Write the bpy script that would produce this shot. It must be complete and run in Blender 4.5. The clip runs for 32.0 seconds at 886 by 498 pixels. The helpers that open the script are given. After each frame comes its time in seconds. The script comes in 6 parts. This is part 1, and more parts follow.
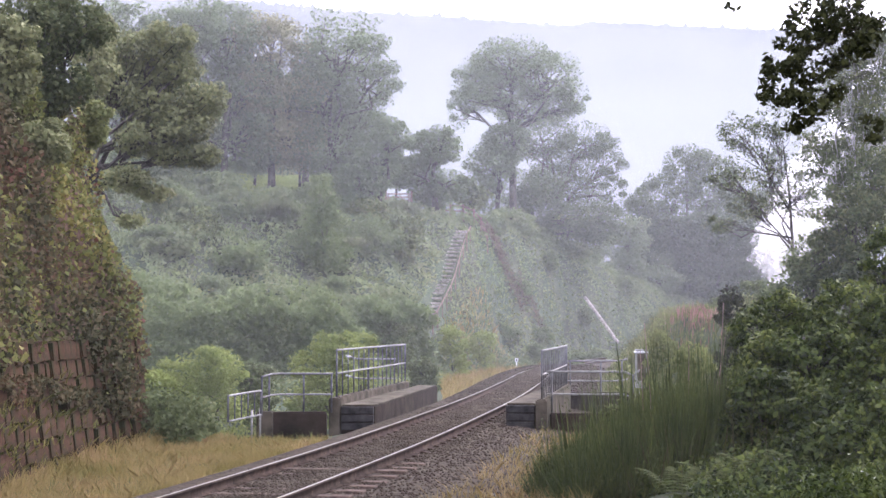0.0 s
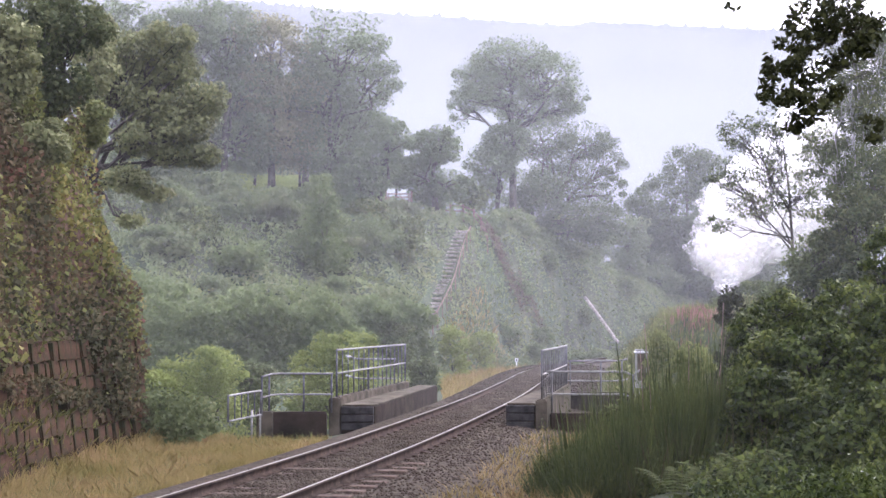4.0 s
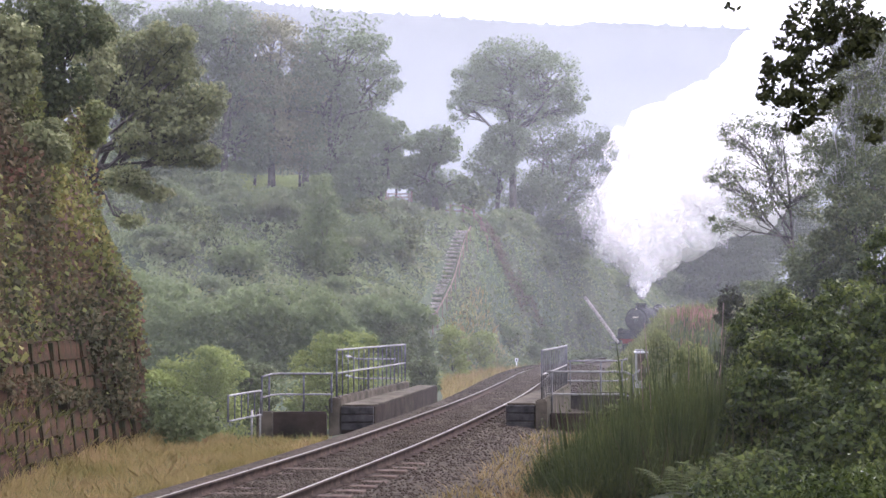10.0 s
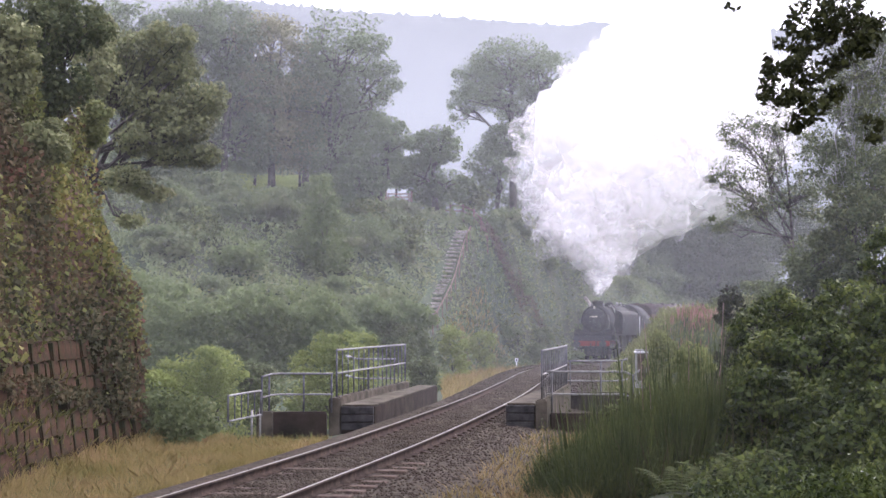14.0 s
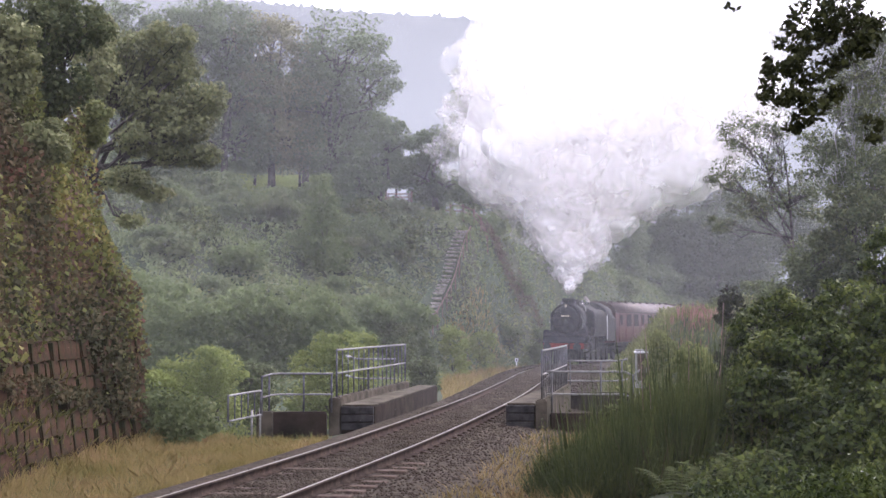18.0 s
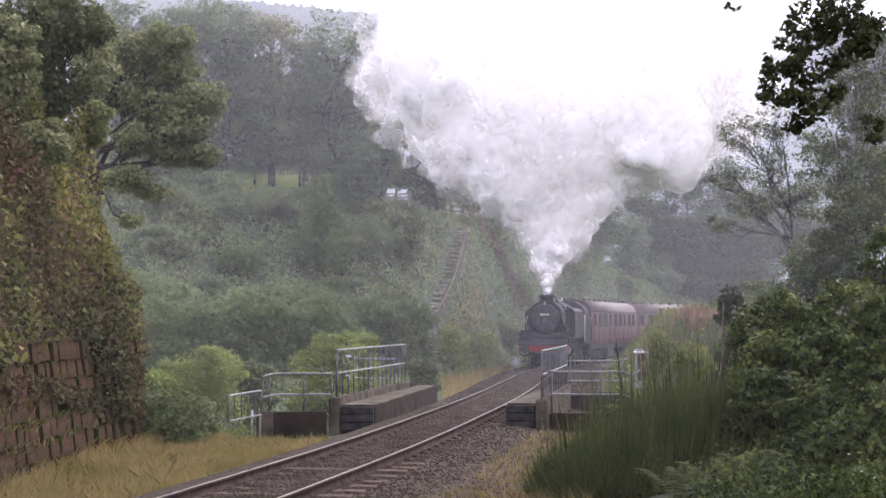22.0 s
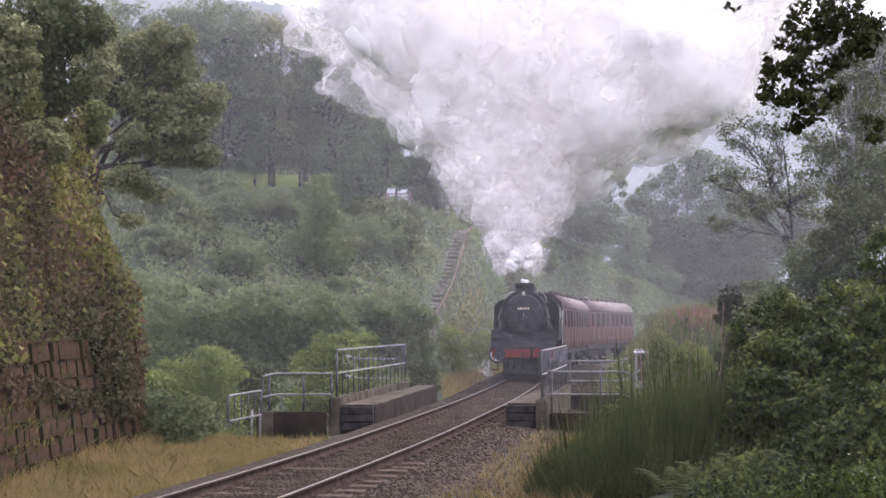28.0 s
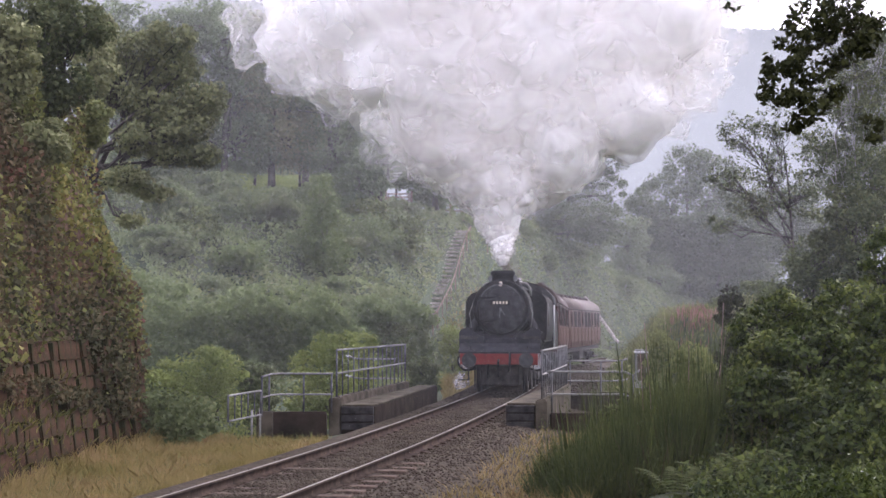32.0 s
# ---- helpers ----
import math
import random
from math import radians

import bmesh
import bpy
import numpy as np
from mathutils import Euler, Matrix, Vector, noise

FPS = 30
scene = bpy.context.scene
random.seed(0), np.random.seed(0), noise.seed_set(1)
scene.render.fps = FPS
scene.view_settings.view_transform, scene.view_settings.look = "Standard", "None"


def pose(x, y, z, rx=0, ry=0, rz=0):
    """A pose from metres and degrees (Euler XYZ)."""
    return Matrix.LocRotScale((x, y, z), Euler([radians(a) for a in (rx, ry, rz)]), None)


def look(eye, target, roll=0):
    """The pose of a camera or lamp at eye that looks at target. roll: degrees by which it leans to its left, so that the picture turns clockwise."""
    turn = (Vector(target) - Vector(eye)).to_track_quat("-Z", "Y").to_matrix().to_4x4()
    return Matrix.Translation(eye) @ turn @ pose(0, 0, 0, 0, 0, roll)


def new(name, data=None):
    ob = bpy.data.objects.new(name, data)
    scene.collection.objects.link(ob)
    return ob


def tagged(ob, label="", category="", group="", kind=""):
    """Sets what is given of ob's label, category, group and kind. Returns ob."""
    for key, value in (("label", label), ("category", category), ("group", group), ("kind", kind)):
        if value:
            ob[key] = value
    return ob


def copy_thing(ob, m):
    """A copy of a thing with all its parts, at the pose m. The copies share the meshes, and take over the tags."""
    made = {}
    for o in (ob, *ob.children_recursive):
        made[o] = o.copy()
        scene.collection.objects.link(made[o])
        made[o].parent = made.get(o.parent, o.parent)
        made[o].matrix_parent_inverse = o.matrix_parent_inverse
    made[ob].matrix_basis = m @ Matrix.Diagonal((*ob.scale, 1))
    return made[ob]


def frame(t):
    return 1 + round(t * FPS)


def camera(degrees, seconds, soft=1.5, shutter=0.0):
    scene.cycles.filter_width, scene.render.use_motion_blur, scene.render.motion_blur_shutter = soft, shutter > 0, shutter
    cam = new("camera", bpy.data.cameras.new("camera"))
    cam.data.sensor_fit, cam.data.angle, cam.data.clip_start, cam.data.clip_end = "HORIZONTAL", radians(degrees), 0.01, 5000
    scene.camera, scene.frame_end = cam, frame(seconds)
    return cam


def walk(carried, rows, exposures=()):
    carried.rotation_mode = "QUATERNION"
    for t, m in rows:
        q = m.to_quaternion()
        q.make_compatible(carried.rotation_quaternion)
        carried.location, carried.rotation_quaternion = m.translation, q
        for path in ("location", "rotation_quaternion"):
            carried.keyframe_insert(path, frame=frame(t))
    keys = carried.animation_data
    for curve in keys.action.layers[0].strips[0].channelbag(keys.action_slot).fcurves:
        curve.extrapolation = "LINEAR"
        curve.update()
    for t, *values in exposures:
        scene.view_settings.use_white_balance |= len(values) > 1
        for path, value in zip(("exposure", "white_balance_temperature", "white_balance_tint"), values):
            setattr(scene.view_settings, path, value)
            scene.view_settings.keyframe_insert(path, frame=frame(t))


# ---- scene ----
EYE = (0.0, 0.0, 2.21)
cam = camera(31.82, 32.0, soft=1.5)
scene.cycles.transparent_max_bounces = 32
scene.cycles.diffuse_bounces = 16
STAND = pose(*EYE, 92.706, 0, 0)
walk(cam, [(0, STAND), (32, STAND)], exposures=[(0, 2.14, 5920, 23), (9, 2.02, 5920, 23), (19, 1.75, 6050, 23), (32, 1.72, 6080, 23)])

# ---------- light: bright haze, soft sun behind thin cloud ----------
world = bpy.data.worlds.new("world")
scene.world = world
world.use_nodes = True
wn, wl = world.node_tree.nodes, world.node_tree.links
wn.clear()
sky = wn.new("ShaderNodeTexSky")
sky.sky_type = "NISHITA"
sky.sun_disc = False
sky.sun_elevation = radians(38)
sky.sun_rotation = radians(35)
sky.dust_density = 4.0
cloud = wn.new("ShaderNodeMix")
cloud.data_type = "RGBA"
cloud.inputs[0].default_value = 0.72
cloud.inputs[7].default_value = (10.0, 9.8, 10.4, 1)
bg = wn.new("ShaderNodeBackground")
bg.inputs[1].default_value = 0.09
wout = wn.new("ShaderNodeOutputWorld")
wl.new(sky.outputs[0], cloud.inputs[6])
wl.new(cloud.outputs[2], bg.inputs[0])
wl.new(bg.outputs[0], wout.inputs[0])
sun_data = bpy.data.lights.new("sun", "SUN")
sun_data.energy = 0.7
sun_data.angle = radians(12)
sun_data.color = (1.0, 0.95, 0.88)
sun = new("sun", sun_data)
sun.matrix_world = look((60, 90, 90), (0, 30, 0))


# ---------- materials ----------
def nodes_of(name):
    m = bpy.data.materials.new(name)
    m.use_nodes = True
    n, l = m.node_tree.nodes, m.node_tree.links
    return m, n, l, n["Principled BSDF"], n["Material Output"]


def ramp_of(n, stops):
    r = n.new("ShaderNodeValToRGB")
    e = r.color_ramp.elements
    while len(e) < len(stops):
        e.new(0.5)
    for k, (p, c) in zip(e, stops):
        k.position, k.color = p, (*c, 1)
    return r


def surface(name, dark, light, scale=6.0, rough=0.7, metal=0.0, bump=0.3, fine=60.0, stain=None, stain_at=0.62):
    """Two scales of colour noise, a stain layer and a fine bump, in object space."""
    m, n, l, b, o = nodes_of(name)
    tc = n.new("ShaderNodeTexCoord")
    n1, n2 = n.new("ShaderNodeTexNoise"), n.new("ShaderNodeTexNoise")
    n1.inputs["Scale"].default_value, n1.inputs["Detail"].default_value = scale, 6
    n2.inputs["Scale"].default_value, n2.inputs["Detail"].default_value = fine, 4
    l.new(tc.outputs["Object"], n1.inputs["Vector"])
    l.new(tc.outputs["Object"], n2.inputs["Vector"])
    mx = n.new("ShaderNodeMath")
    mx.operation = "MULTIPLY_ADD"
    mx.inputs[1].default_value = 0.35
    l.new(n2.outputs[0], mx.inputs[0])
    l.new(n1.outputs[0], mx.inputs[2])
    r = ramp_of(n, [(0.5, dark), (0.85, light)])
    l.new(mx.outputs[0], r.inputs[0])
    col = r.outputs[0]
    if stain:
        n3 = n.new("ShaderNodeTexNoise")
        n3.inputs["Scale"].default_value, n3.inputs["Detail"].default_value = scale * 0.4, 8
        l.new(tc.outputs["Object"], n3.inputs["Vector"])
        r3 = ramp_of(n, [(stain_at - 0.08, (0, 0, 0)), (stain_at + 0.08, (1, 1, 1))])
        l.new(n3.outputs[0], r3.inputs[0])
        mix = n.new("ShaderNodeMix")
        mix.data_type = "RGBA"
        mix.inputs[7].default_value = (*stain, 1)
        l.new(r3.outputs[0], mix.inputs[0])
        l.new(col, mix.inputs[6])
        col = mix.outputs[2]
    l.new(col, b.inputs["Base Color"])
    b.inputs["Roughness"].default_value, b.inputs["Metallic"].default_value = rough, metal
    b.inputs["Specular IOR Level"].default_value = 0.08 if rough >= 0.6 else 0.25
    if bump:
        bp = n.new("ShaderNodeBump")
        bp.inputs["Strength"].default_value, bp.inputs["Distance"].default_value = bump, 0.02
        l.new(mx.outputs[0], bp.inputs["Height"])
        l.new(bp.outputs[0], b.inputs["Normal"])
    return m


def leafy(name, tones, through_light=0.35, rough=0.55, patch=0.35, shine=0.5, vary=0.5):
    """Leaves: every leaf its own tone, drifting in patches, with light coming through."""
    m, n, l, b, o = nodes_of(name)
    g = n.new("ShaderNodeNewGeometry")
    tc = n.new("ShaderNodeTexCoord")
    nz = n.new("ShaderNodeTexNoise")
    nz.inputs["Scale"].default_value = patch
    l.new(tc.outputs["Object"], nz.inputs["Vector"])
    ad = n.new("ShaderNodeMath")
    ad.operation = "MULTIPLY_ADD"
    ad.inputs[1].default_value = vary
    sb = n.new("ShaderNodeMath")
    sb.operation = "MULTIPLY_ADD"
    sb.inputs[1].default_value, sb.inputs[2].default_value = 1.6, -0.3 - 0.5 * vary
    l.new(nz.outputs[0], sb.inputs[0])
    l.new(g.outputs["Random Per Island"], ad.inputs[0])
    l.new(sb.outputs[0], ad.inputs[2])
    k = len(tones)
    r = ramp_of(n, [(i / max(1, k - 1), t) for i, t in enumerate(tones)])
    l.new(ad.outputs[0], r.inputs[0])
    l.new(r.outputs[0], b.inputs["Base Color"])
    b.inputs["Roughness"].default_value = rough
    b.inputs["Specular IOR Level"].default_value = shine * 0.25
    tr = n.new("ShaderNodeBsdfTranslucent")
    l.new(r.outputs[0], tr.inputs[0])
    mx = n.new("ShaderNodeMixShader")
    mx.inputs[0].default_value = through_light
    l.new(b.outputs[0], mx.inputs[1])
    l.new(tr.outputs[0], mx.inputs[2])
    l.new(mx.outputs[0], o.inputs[0])
    return m


BARK = surface("bark", (0.0298, 0.0268, 0.0238), (0.112, 0.0992, 0.0868), 3, 0.9, bump=0.8, fine=25)
BARK_PALE = surface("bark_pale", (0.159, 0.149, 0.139), (0.34, 0.34, 0.34), 4, 0.8, bump=0.5, fine=30)
OAK = leafy("oak_leaves", [(0.111, 0.117, 0.066), (0.196, 0.213, 0.0984), (0.293, 0.298, 0.14)])
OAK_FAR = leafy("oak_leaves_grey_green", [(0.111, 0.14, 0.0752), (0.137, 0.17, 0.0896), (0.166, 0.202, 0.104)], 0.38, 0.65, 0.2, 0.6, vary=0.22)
OAK_MID = leafy("oak_leaves_deep_green", [(0.0682, 0.0841, 0.0461), (0.0837, 0.104, 0.0546), (0.102, 0.123, 0.0644)], 0.38, 0.65, 0.2, 0.6, vary=0.22)
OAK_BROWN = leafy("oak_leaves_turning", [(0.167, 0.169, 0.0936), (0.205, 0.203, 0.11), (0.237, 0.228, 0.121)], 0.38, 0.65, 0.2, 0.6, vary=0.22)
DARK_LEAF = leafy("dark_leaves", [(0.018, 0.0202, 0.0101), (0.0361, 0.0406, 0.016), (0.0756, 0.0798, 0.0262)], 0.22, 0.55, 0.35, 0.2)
SHRUB = leafy("shrub_leaves", [(0.068, 0.0856, 0.0437), (0.119, 0.145, 0.0648), (0.204, 0.219, 0.0968)], 0.35, 0.6, 0.35, 0.3)
SHRUB_DEEP = leafy("deep_green_leaves", [(0.0506, 0.0638, 0.0325), (0.0884, 0.108, 0.0482), (0.152, 0.163, 0.0723)], 0.35, 0.6, 0.35, 0.3)
SHRUB_LIGHT = leafy("young_leaves", [(0.143, 0.162, 0.0626), (0.211, 0.232, 0.0874), (0.287, 0.294, 0.112)], 0.4, 0.6, 0.35, 0.3)
IVY = leafy("ivy_leaves", [(0.0354, 0.0392, 0.0203), (0.0746, 0.0716, 0.037), (0.125, 0.0988, 0.0518), (0.15, 0.0716, 0.0518)], 0.25, 0.65, 0.5, 0.2)
IVY_GREEN = leafy("climber_leaves", [(0.074, 0.0888, 0.0325), (0.148, 0.159, 0.0528), (0.259, 0.227, 0.0731)], 0.3, 0.65, 0.5, 0.2)
BROOM = leafy("broom_stems", [(0.0452, 0.0621, 0.0227), (0.0842, 0.106, 0.0341), (0.15, 0.159, 0.0522)], 0.15, 0.65, 0.8, 0.25)
GRASS = leafy("dry_grass", [(0.16, 0.15, 0.05), (0.28, 0.23, 0.085), (0.37, 0.28, 0.13), (0.35, 0.22, 0.12)], 0.35, 0.75, 0.6, 0.3, vary=0.22)
GRASS_GREEN = leafy("green_grass", [(0.0975, 0.123, 0.0454), (0.173, 0.198, 0.0722), (0.282, 0.264, 0.124)], 0.35, 0.75, 0.5)
BRACKEN = leafy("bracken", [(0.115, 0.143, 0.0766), (0.153, 0.188, 0.0958), (0.193, 0.224, 0.112), (0.193, 0.192, 0.108)], 0.6, 0.75, 0.13, 0.5, vary=0.22)
SALLOW_LEAF = leafy("sallow_leaves", [(0.177, 0.217, 0.0699), (0.243, 0.287, 0.0936), (0.307, 0.345, 0.112)], 0.42, 0.6, 0.35, 0.3, vary=0.5)
BRAKE_LEAF = leafy("thorn_leaves", [(0.126, 0.161, 0.0763), (0.167, 0.206, 0.0945), (0.215, 0.253, 0.115)], 0.6, 0.65, 0.5, 0.4, vary=0.22)
BANK_GRASS = leafy("bank_grass", [(0.1, 0.12, 0.05), (0.15, 0.17, 0.075), (0.2, 0.2, 0.1), (0.22, 0.19, 0.12)], 0.4, 0.75, 0.5, 0.3, vary=0.4)
FERN = leafy("fern_fronds", [(0.0578, 0.0715, 0.0282), (0.107, 0.126, 0.047), (0.164, 0.172, 0.0704)], 0.35, 0.65, 0.5, 0.2)
FIREWEED = leafy("seeding_willowherb", [(0.2, 0.12, 0.1), (0.36, 0.2, 0.17), (0.42, 0.28, 0.23)], 0.4, 0.8, 0.5)
MEADOW = leafy("meadow_grass", [(0.14, 0.17, 0.06), (0.2, 0.24, 0.085), (0.26, 0.28, 0.11)], 0.4, 0.7, 0.2, 0.3, vary=0.22)
DEAD_LEAF = leafy("dead_bracken", [(0.09, 0.075, 0.055), (0.14, 0.115, 0.085), (0.19, 0.155, 0.12)], 0.4, 0.8, 0.5, 0.3)
HAZEL = leafy("hazel_leaves", [(0.0165, 0.027, 0.00638), (0.0505, 0.0726, 0.0166), (0.0917, 0.119, 0.0268), (0.183, 0.212, 0.0541)], 0.3, 0.45, 0.9, 0.7, vary=0.75)
EARTH = surface("earth", (0.0446, 0.0521, 0.0322), (0.104, 0.114, 0.0744), 0.6, 0.95, bump=0.6, fine=7, stain=(0.0645, 0.0843, 0.0496), stain_at=0.5)
BALLAST = surface("ballast_stone", (0.0361, 0.0296, 0.0221), (0.0994, 0.0809, 0.0597), 9, 0.95, bump=0.9, fine=40, stain=(0.0469, 0.0359, 0.0254), stain_at=0.55)
RAIL_SIDE = surface("rail_rust", (0.0268, 0.0193, 0.0152), (0.075, 0.052, 0.038), 5, 0.9, bump=0.3)
RAIL_TOP = surface("rail_polished", (0.173, 0.161, 0.142), (0.242, 0.222, 0.196), 3, 0.45, 1.0, bump=0.0)
WOOD_OLD = surface("sleeper_wood", (0.0361, 0.027, 0.022), (0.13, 0.0962, 0.0762), 5, 0.9, bump=0.7, fine=50)
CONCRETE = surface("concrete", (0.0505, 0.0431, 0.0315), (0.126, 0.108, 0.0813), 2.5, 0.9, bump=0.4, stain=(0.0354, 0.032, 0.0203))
CONCRETE_DARK = surface("dark_concrete", (0.0201, 0.0157, 0.0119), (0.0562, 0.0415, 0.0316), 2, 0.92, bump=0.5, stain=(0.0261, 0.0249, 0.015))
GALV = surface("galvanised_steel", (0.176, 0.173, 0.164), (0.298, 0.292, 0.273), 8, 0.5, 0.7, bump=0.1)
STEEL_DARK = surface("weathered_steel", (0.0744, 0.0744, 0.0769), (0.161, 0.161, 0.166), 6, 0.6, 0.3, bump=0.1)
SANDSTONE = surface("sandstone", (0.0645, 0.0428, 0.0306), (0.181, 0.119, 0.0829), 3, 0.95, bump=0.8, fine=25, stain=(0.0568, 0.0619, 0.0284))
BLACK = surface("loco_black", (0.0111, 0.0111, 0.012), (0.0295, 0.0295, 0.0313), 5, 0.6, bump=0.03, stain=(0.0405, 0.0386, 0.0368), stain_at=0.6)
SMOKEBOX = surface("smokebox_black", (0.0263, 0.0263, 0.028), (0.0658, 0.0658, 0.0691), 6, 0.7, bump=0.05)
PLATE_GREY = surface("sooty_footplate", (0.0195, 0.0195, 0.0224), (0.0428, 0.0428, 0.0489), 4, 0.85, bump=0.05)
BEAM_RED = surface("buffer_beam_red", (0.128, 0.0151, 0.0138), (0.187, 0.0275, 0.0221), 4, 0.5, bump=0.03, stain=(0.0639, 0.0151, 0.0138))
MAROON = surface("coach_maroon", (0.0373, 0.00464, 0.00464), (0.0642, 0.00756, 0.00756), 3, 0.36, bump=0.02)
CREAM = surface("coach_cream", (0.595, 0.5, 0.381), (0.786, 0.69, 0.548), 3, 0.38, bump=0.02)
ROOF_GREY = surface("coach_roof", (0.0403, 0.0247, 0.0226), (0.0805, 0.0509, 0.0465), 2, 0.5, bump=0.05, stain=(0.0337, 0.0204, 0.0188))
UNDER = surface("underframe_black", (0.0234, 0.0221, 0.0221), (0.065, 0.061, 0.0585), 5, 0.8, bump=0.1)
CHROME = surface("bright_steel", (0.477, 0.477, 0.486), (0.651, 0.651, 0.651), 6, 0.25, 0.9, bump=0.0)
WHITE = surface("white_paint", (0.632, 0.632, 0.632), (0.843, 0.843, 0.833), 6, 0.5, bump=0.05)
CABINET = surface("cabinet_paint", (0.23, 0.23, 0.209), (0.346, 0.346, 0.317), 5, 0.6, bump=0.1, stain=(0.13, 0.122, 0.0864))
GLASS = surface("dark_glazing", (0.00504, 0.00546, 0.0063), (0.0126, 0.0134, 0.0151), 2, 0.6, bump=0.0)


def steam_material(name, clear, ragged=0.0):
    """White droplets that pass light on; clear: how much a thin skin lets through; ragged: how far that drifts in tatters."""
    m, n, l, b, o = nodes_of(name)
    b.inputs["Base Color"].default_value = (0.99, 0.972, 0.957, 1)
    b.inputs["Roughness"].default_value = 1.0
    b.inputs["Specular IOR Level"].default_value = 0.0
    t = n.new("ShaderNodeBsdfTranslucent")
    t.inputs[0].default_value = (0.99, 0.972, 0.957, 1)
    mx = n.new("ShaderNodeMixShader")
    mx.inputs[0].default_value = 0.5 if clear else 0.0
    l.new(b.outputs[0], mx.inputs[1])
    l.new(t.outputs[0], mx.inputs[2])
    out = mx.outputs[0]
    if clear > 0:
        tp = n.new("ShaderNodeBsdfTransparent")
        m2 = n.new("ShaderNodeMixShader")
        tc = n.new("ShaderNodeTexCoord")
        nz = n.new("ShaderNodeTexNoise")
        nz.inputs["Scale"].default_value, nz.inputs["Detail"].default_value, nz.inputs["Distortion"].default_value = 1.6, 5, 0.8
        l.new(tc.outputs["Object"], nz.inputs["Vector"])
        mr = n.new("ShaderNodeMapRange")
        mr.inputs[1].default_value, mr.inputs[2].default_value = 0.35, 0.65
        mr.inputs[3].default_value, mr.inputs[4].default_value = clear - ragged, min(1.0, clear + ragged)
        l.new(nz.outputs[0], mr.inputs[0])
        l.new(mr.outputs[0], m2.inputs[0])
        l.new(mx.outputs[0], m2.inputs[1])
        l.new(tp.outputs[0], m2.inputs[2])
        out = m2.outputs[0]
    l.new(out, o.inputs[0])
    return m


STEAM = steam_material("steam", 0.0)
STEAM_SKIN = steam_material("steam_skin", 0.62, 0.15)
STEAM_VEIL = steam_material("steam_veil", 0.74, 0.1)
STEAM_THIN = steam_material("thin_steam", 0.84, 0.14)


# ---------- mesh helpers ----------
def mesh_np(name, verts, faces, mats, smooth=False):
    """A mesh from an (N, 3) array and an (M, k) array of faces, all with k corners."""
    verts, faces = np.asarray(verts, dtype=np.float32), np.asarray(faces, dtype=np.int32)
    me = bpy.data.meshes.new(name)
    k = faces.shape[1]
    me.vertices.add(len(verts))
    me.vertices.foreach_set("co", verts.ravel())
    me.loops.add(faces.size)
    me.loops.foreach_set("vertex_index", faces.ravel())
    me.polygons.add(len(faces))
    me.polygons.foreach_set("loop_start", np.arange(0, faces.size, k, dtype=np.int32))
    me.polygons.foreach_set("loop_total", np.full(len(faces), k, dtype=np.int32))
    if smooth:
        me.polygons.foreach_set("use_smooth", np.ones(len(faces), dtype=bool))
    me.update(calc_edges=True)
    for mt in (mats if isinstance(mats, (list, tuple)) else [mats]):
        me.materials.append(mt)
    return me


def part(name, data, material, parent, label="", at=None):
    """Links a bmesh or mesh as one object under a thing or a part."""
    if isinstance(data, bmesh.types.BMesh):
        me = bpy.data.meshes.new(name)
        data.to_mesh(me)
        data.free()
        me.materials.append(material)
    else:
        me = data
    ob = new(name, me)
    if parent is not None:
        ob.parent = parent
    if at is not None:
        ob.matrix_basis = at
    if label:
        ob["label"] = label
    return ob


def box(sx, sy, sz, at=(0, 0, 0), bevel=0.0, turn=None, bm=None):
    """A bevelled block of the given size, centred at a place; added to bm where one is given."""
    own = bmesh.new()
    bmesh.ops.create_cube(own, size=1.0)
    bmesh.ops.scale(own, vec=(sx, sy, sz), verts=own.verts)
    if bevel:
        bmesh.ops.bevel(own, geom=own.edges[:], offset=bevel, segments=1, affect="EDGES")
    return join(own, Matrix.Translation(at) @ (turn or Matrix()), bm)


def join(own, m, bm=None):
    bmesh.ops.transform(own, matrix=m, verts=own.verts)
    if bm is None:
        return own
    tmp = bpy.data.meshes.new("tmp")
    own.to_mesh(tmp)
    own.free()
    bm.from_mesh(tmp)
    bpy.data.meshes.remove(tmp)
    return bm


def rod(a, b, r, r2=None, seg=8, bm=None, caps=True):
    """A round bar from a to b."""
    a, b = Vector(a), Vector(b)
    own = bmesh.new()
    bmesh.ops.create_cone(own, cap_ends=caps, segments=seg, radius1=r, radius2=r if r2 is None else r2, depth=(b - a).length)
    for f in own.faces:
        f.smooth = len(f.verts) == 4
    q = (b - a).to_track_quat("Z", "Y").to_matrix().to_4x4()
    return join(own, Matrix.Translation((a + b) / 2) @ q, bm)


def tube(points, r, seg=8, bm=None):
    """A bent pipe through the points."""
    bm = bm or bmesh.new()
    pts = [Vector(p) for p in points]
    rings = []
    for i, p in enumerate(pts):
        d = (pts[min(i + 1, len(pts) - 1)] - pts[max(i - 1, 0)]).normalized()
        q = d.to_track_quat("Z", "Y")
        rings.append([bm.verts.new(p + q @ Vector((r * math.cos(2 * math.pi * k / seg), r * math.sin(2 * math.pi * k / seg), 0))) for k in range(seg)])
    for r0, r1 in zip(rings, rings[1:]):
        for k in range(seg):
            f = bm.faces.new((r0[k], r0[(k + 1) % seg], r1[(k + 1) % seg], r1[k]))
            f.smooth = True
    bm.faces.new(rings[0][::-1])
    bm.faces.new(rings[-1])
    return bm


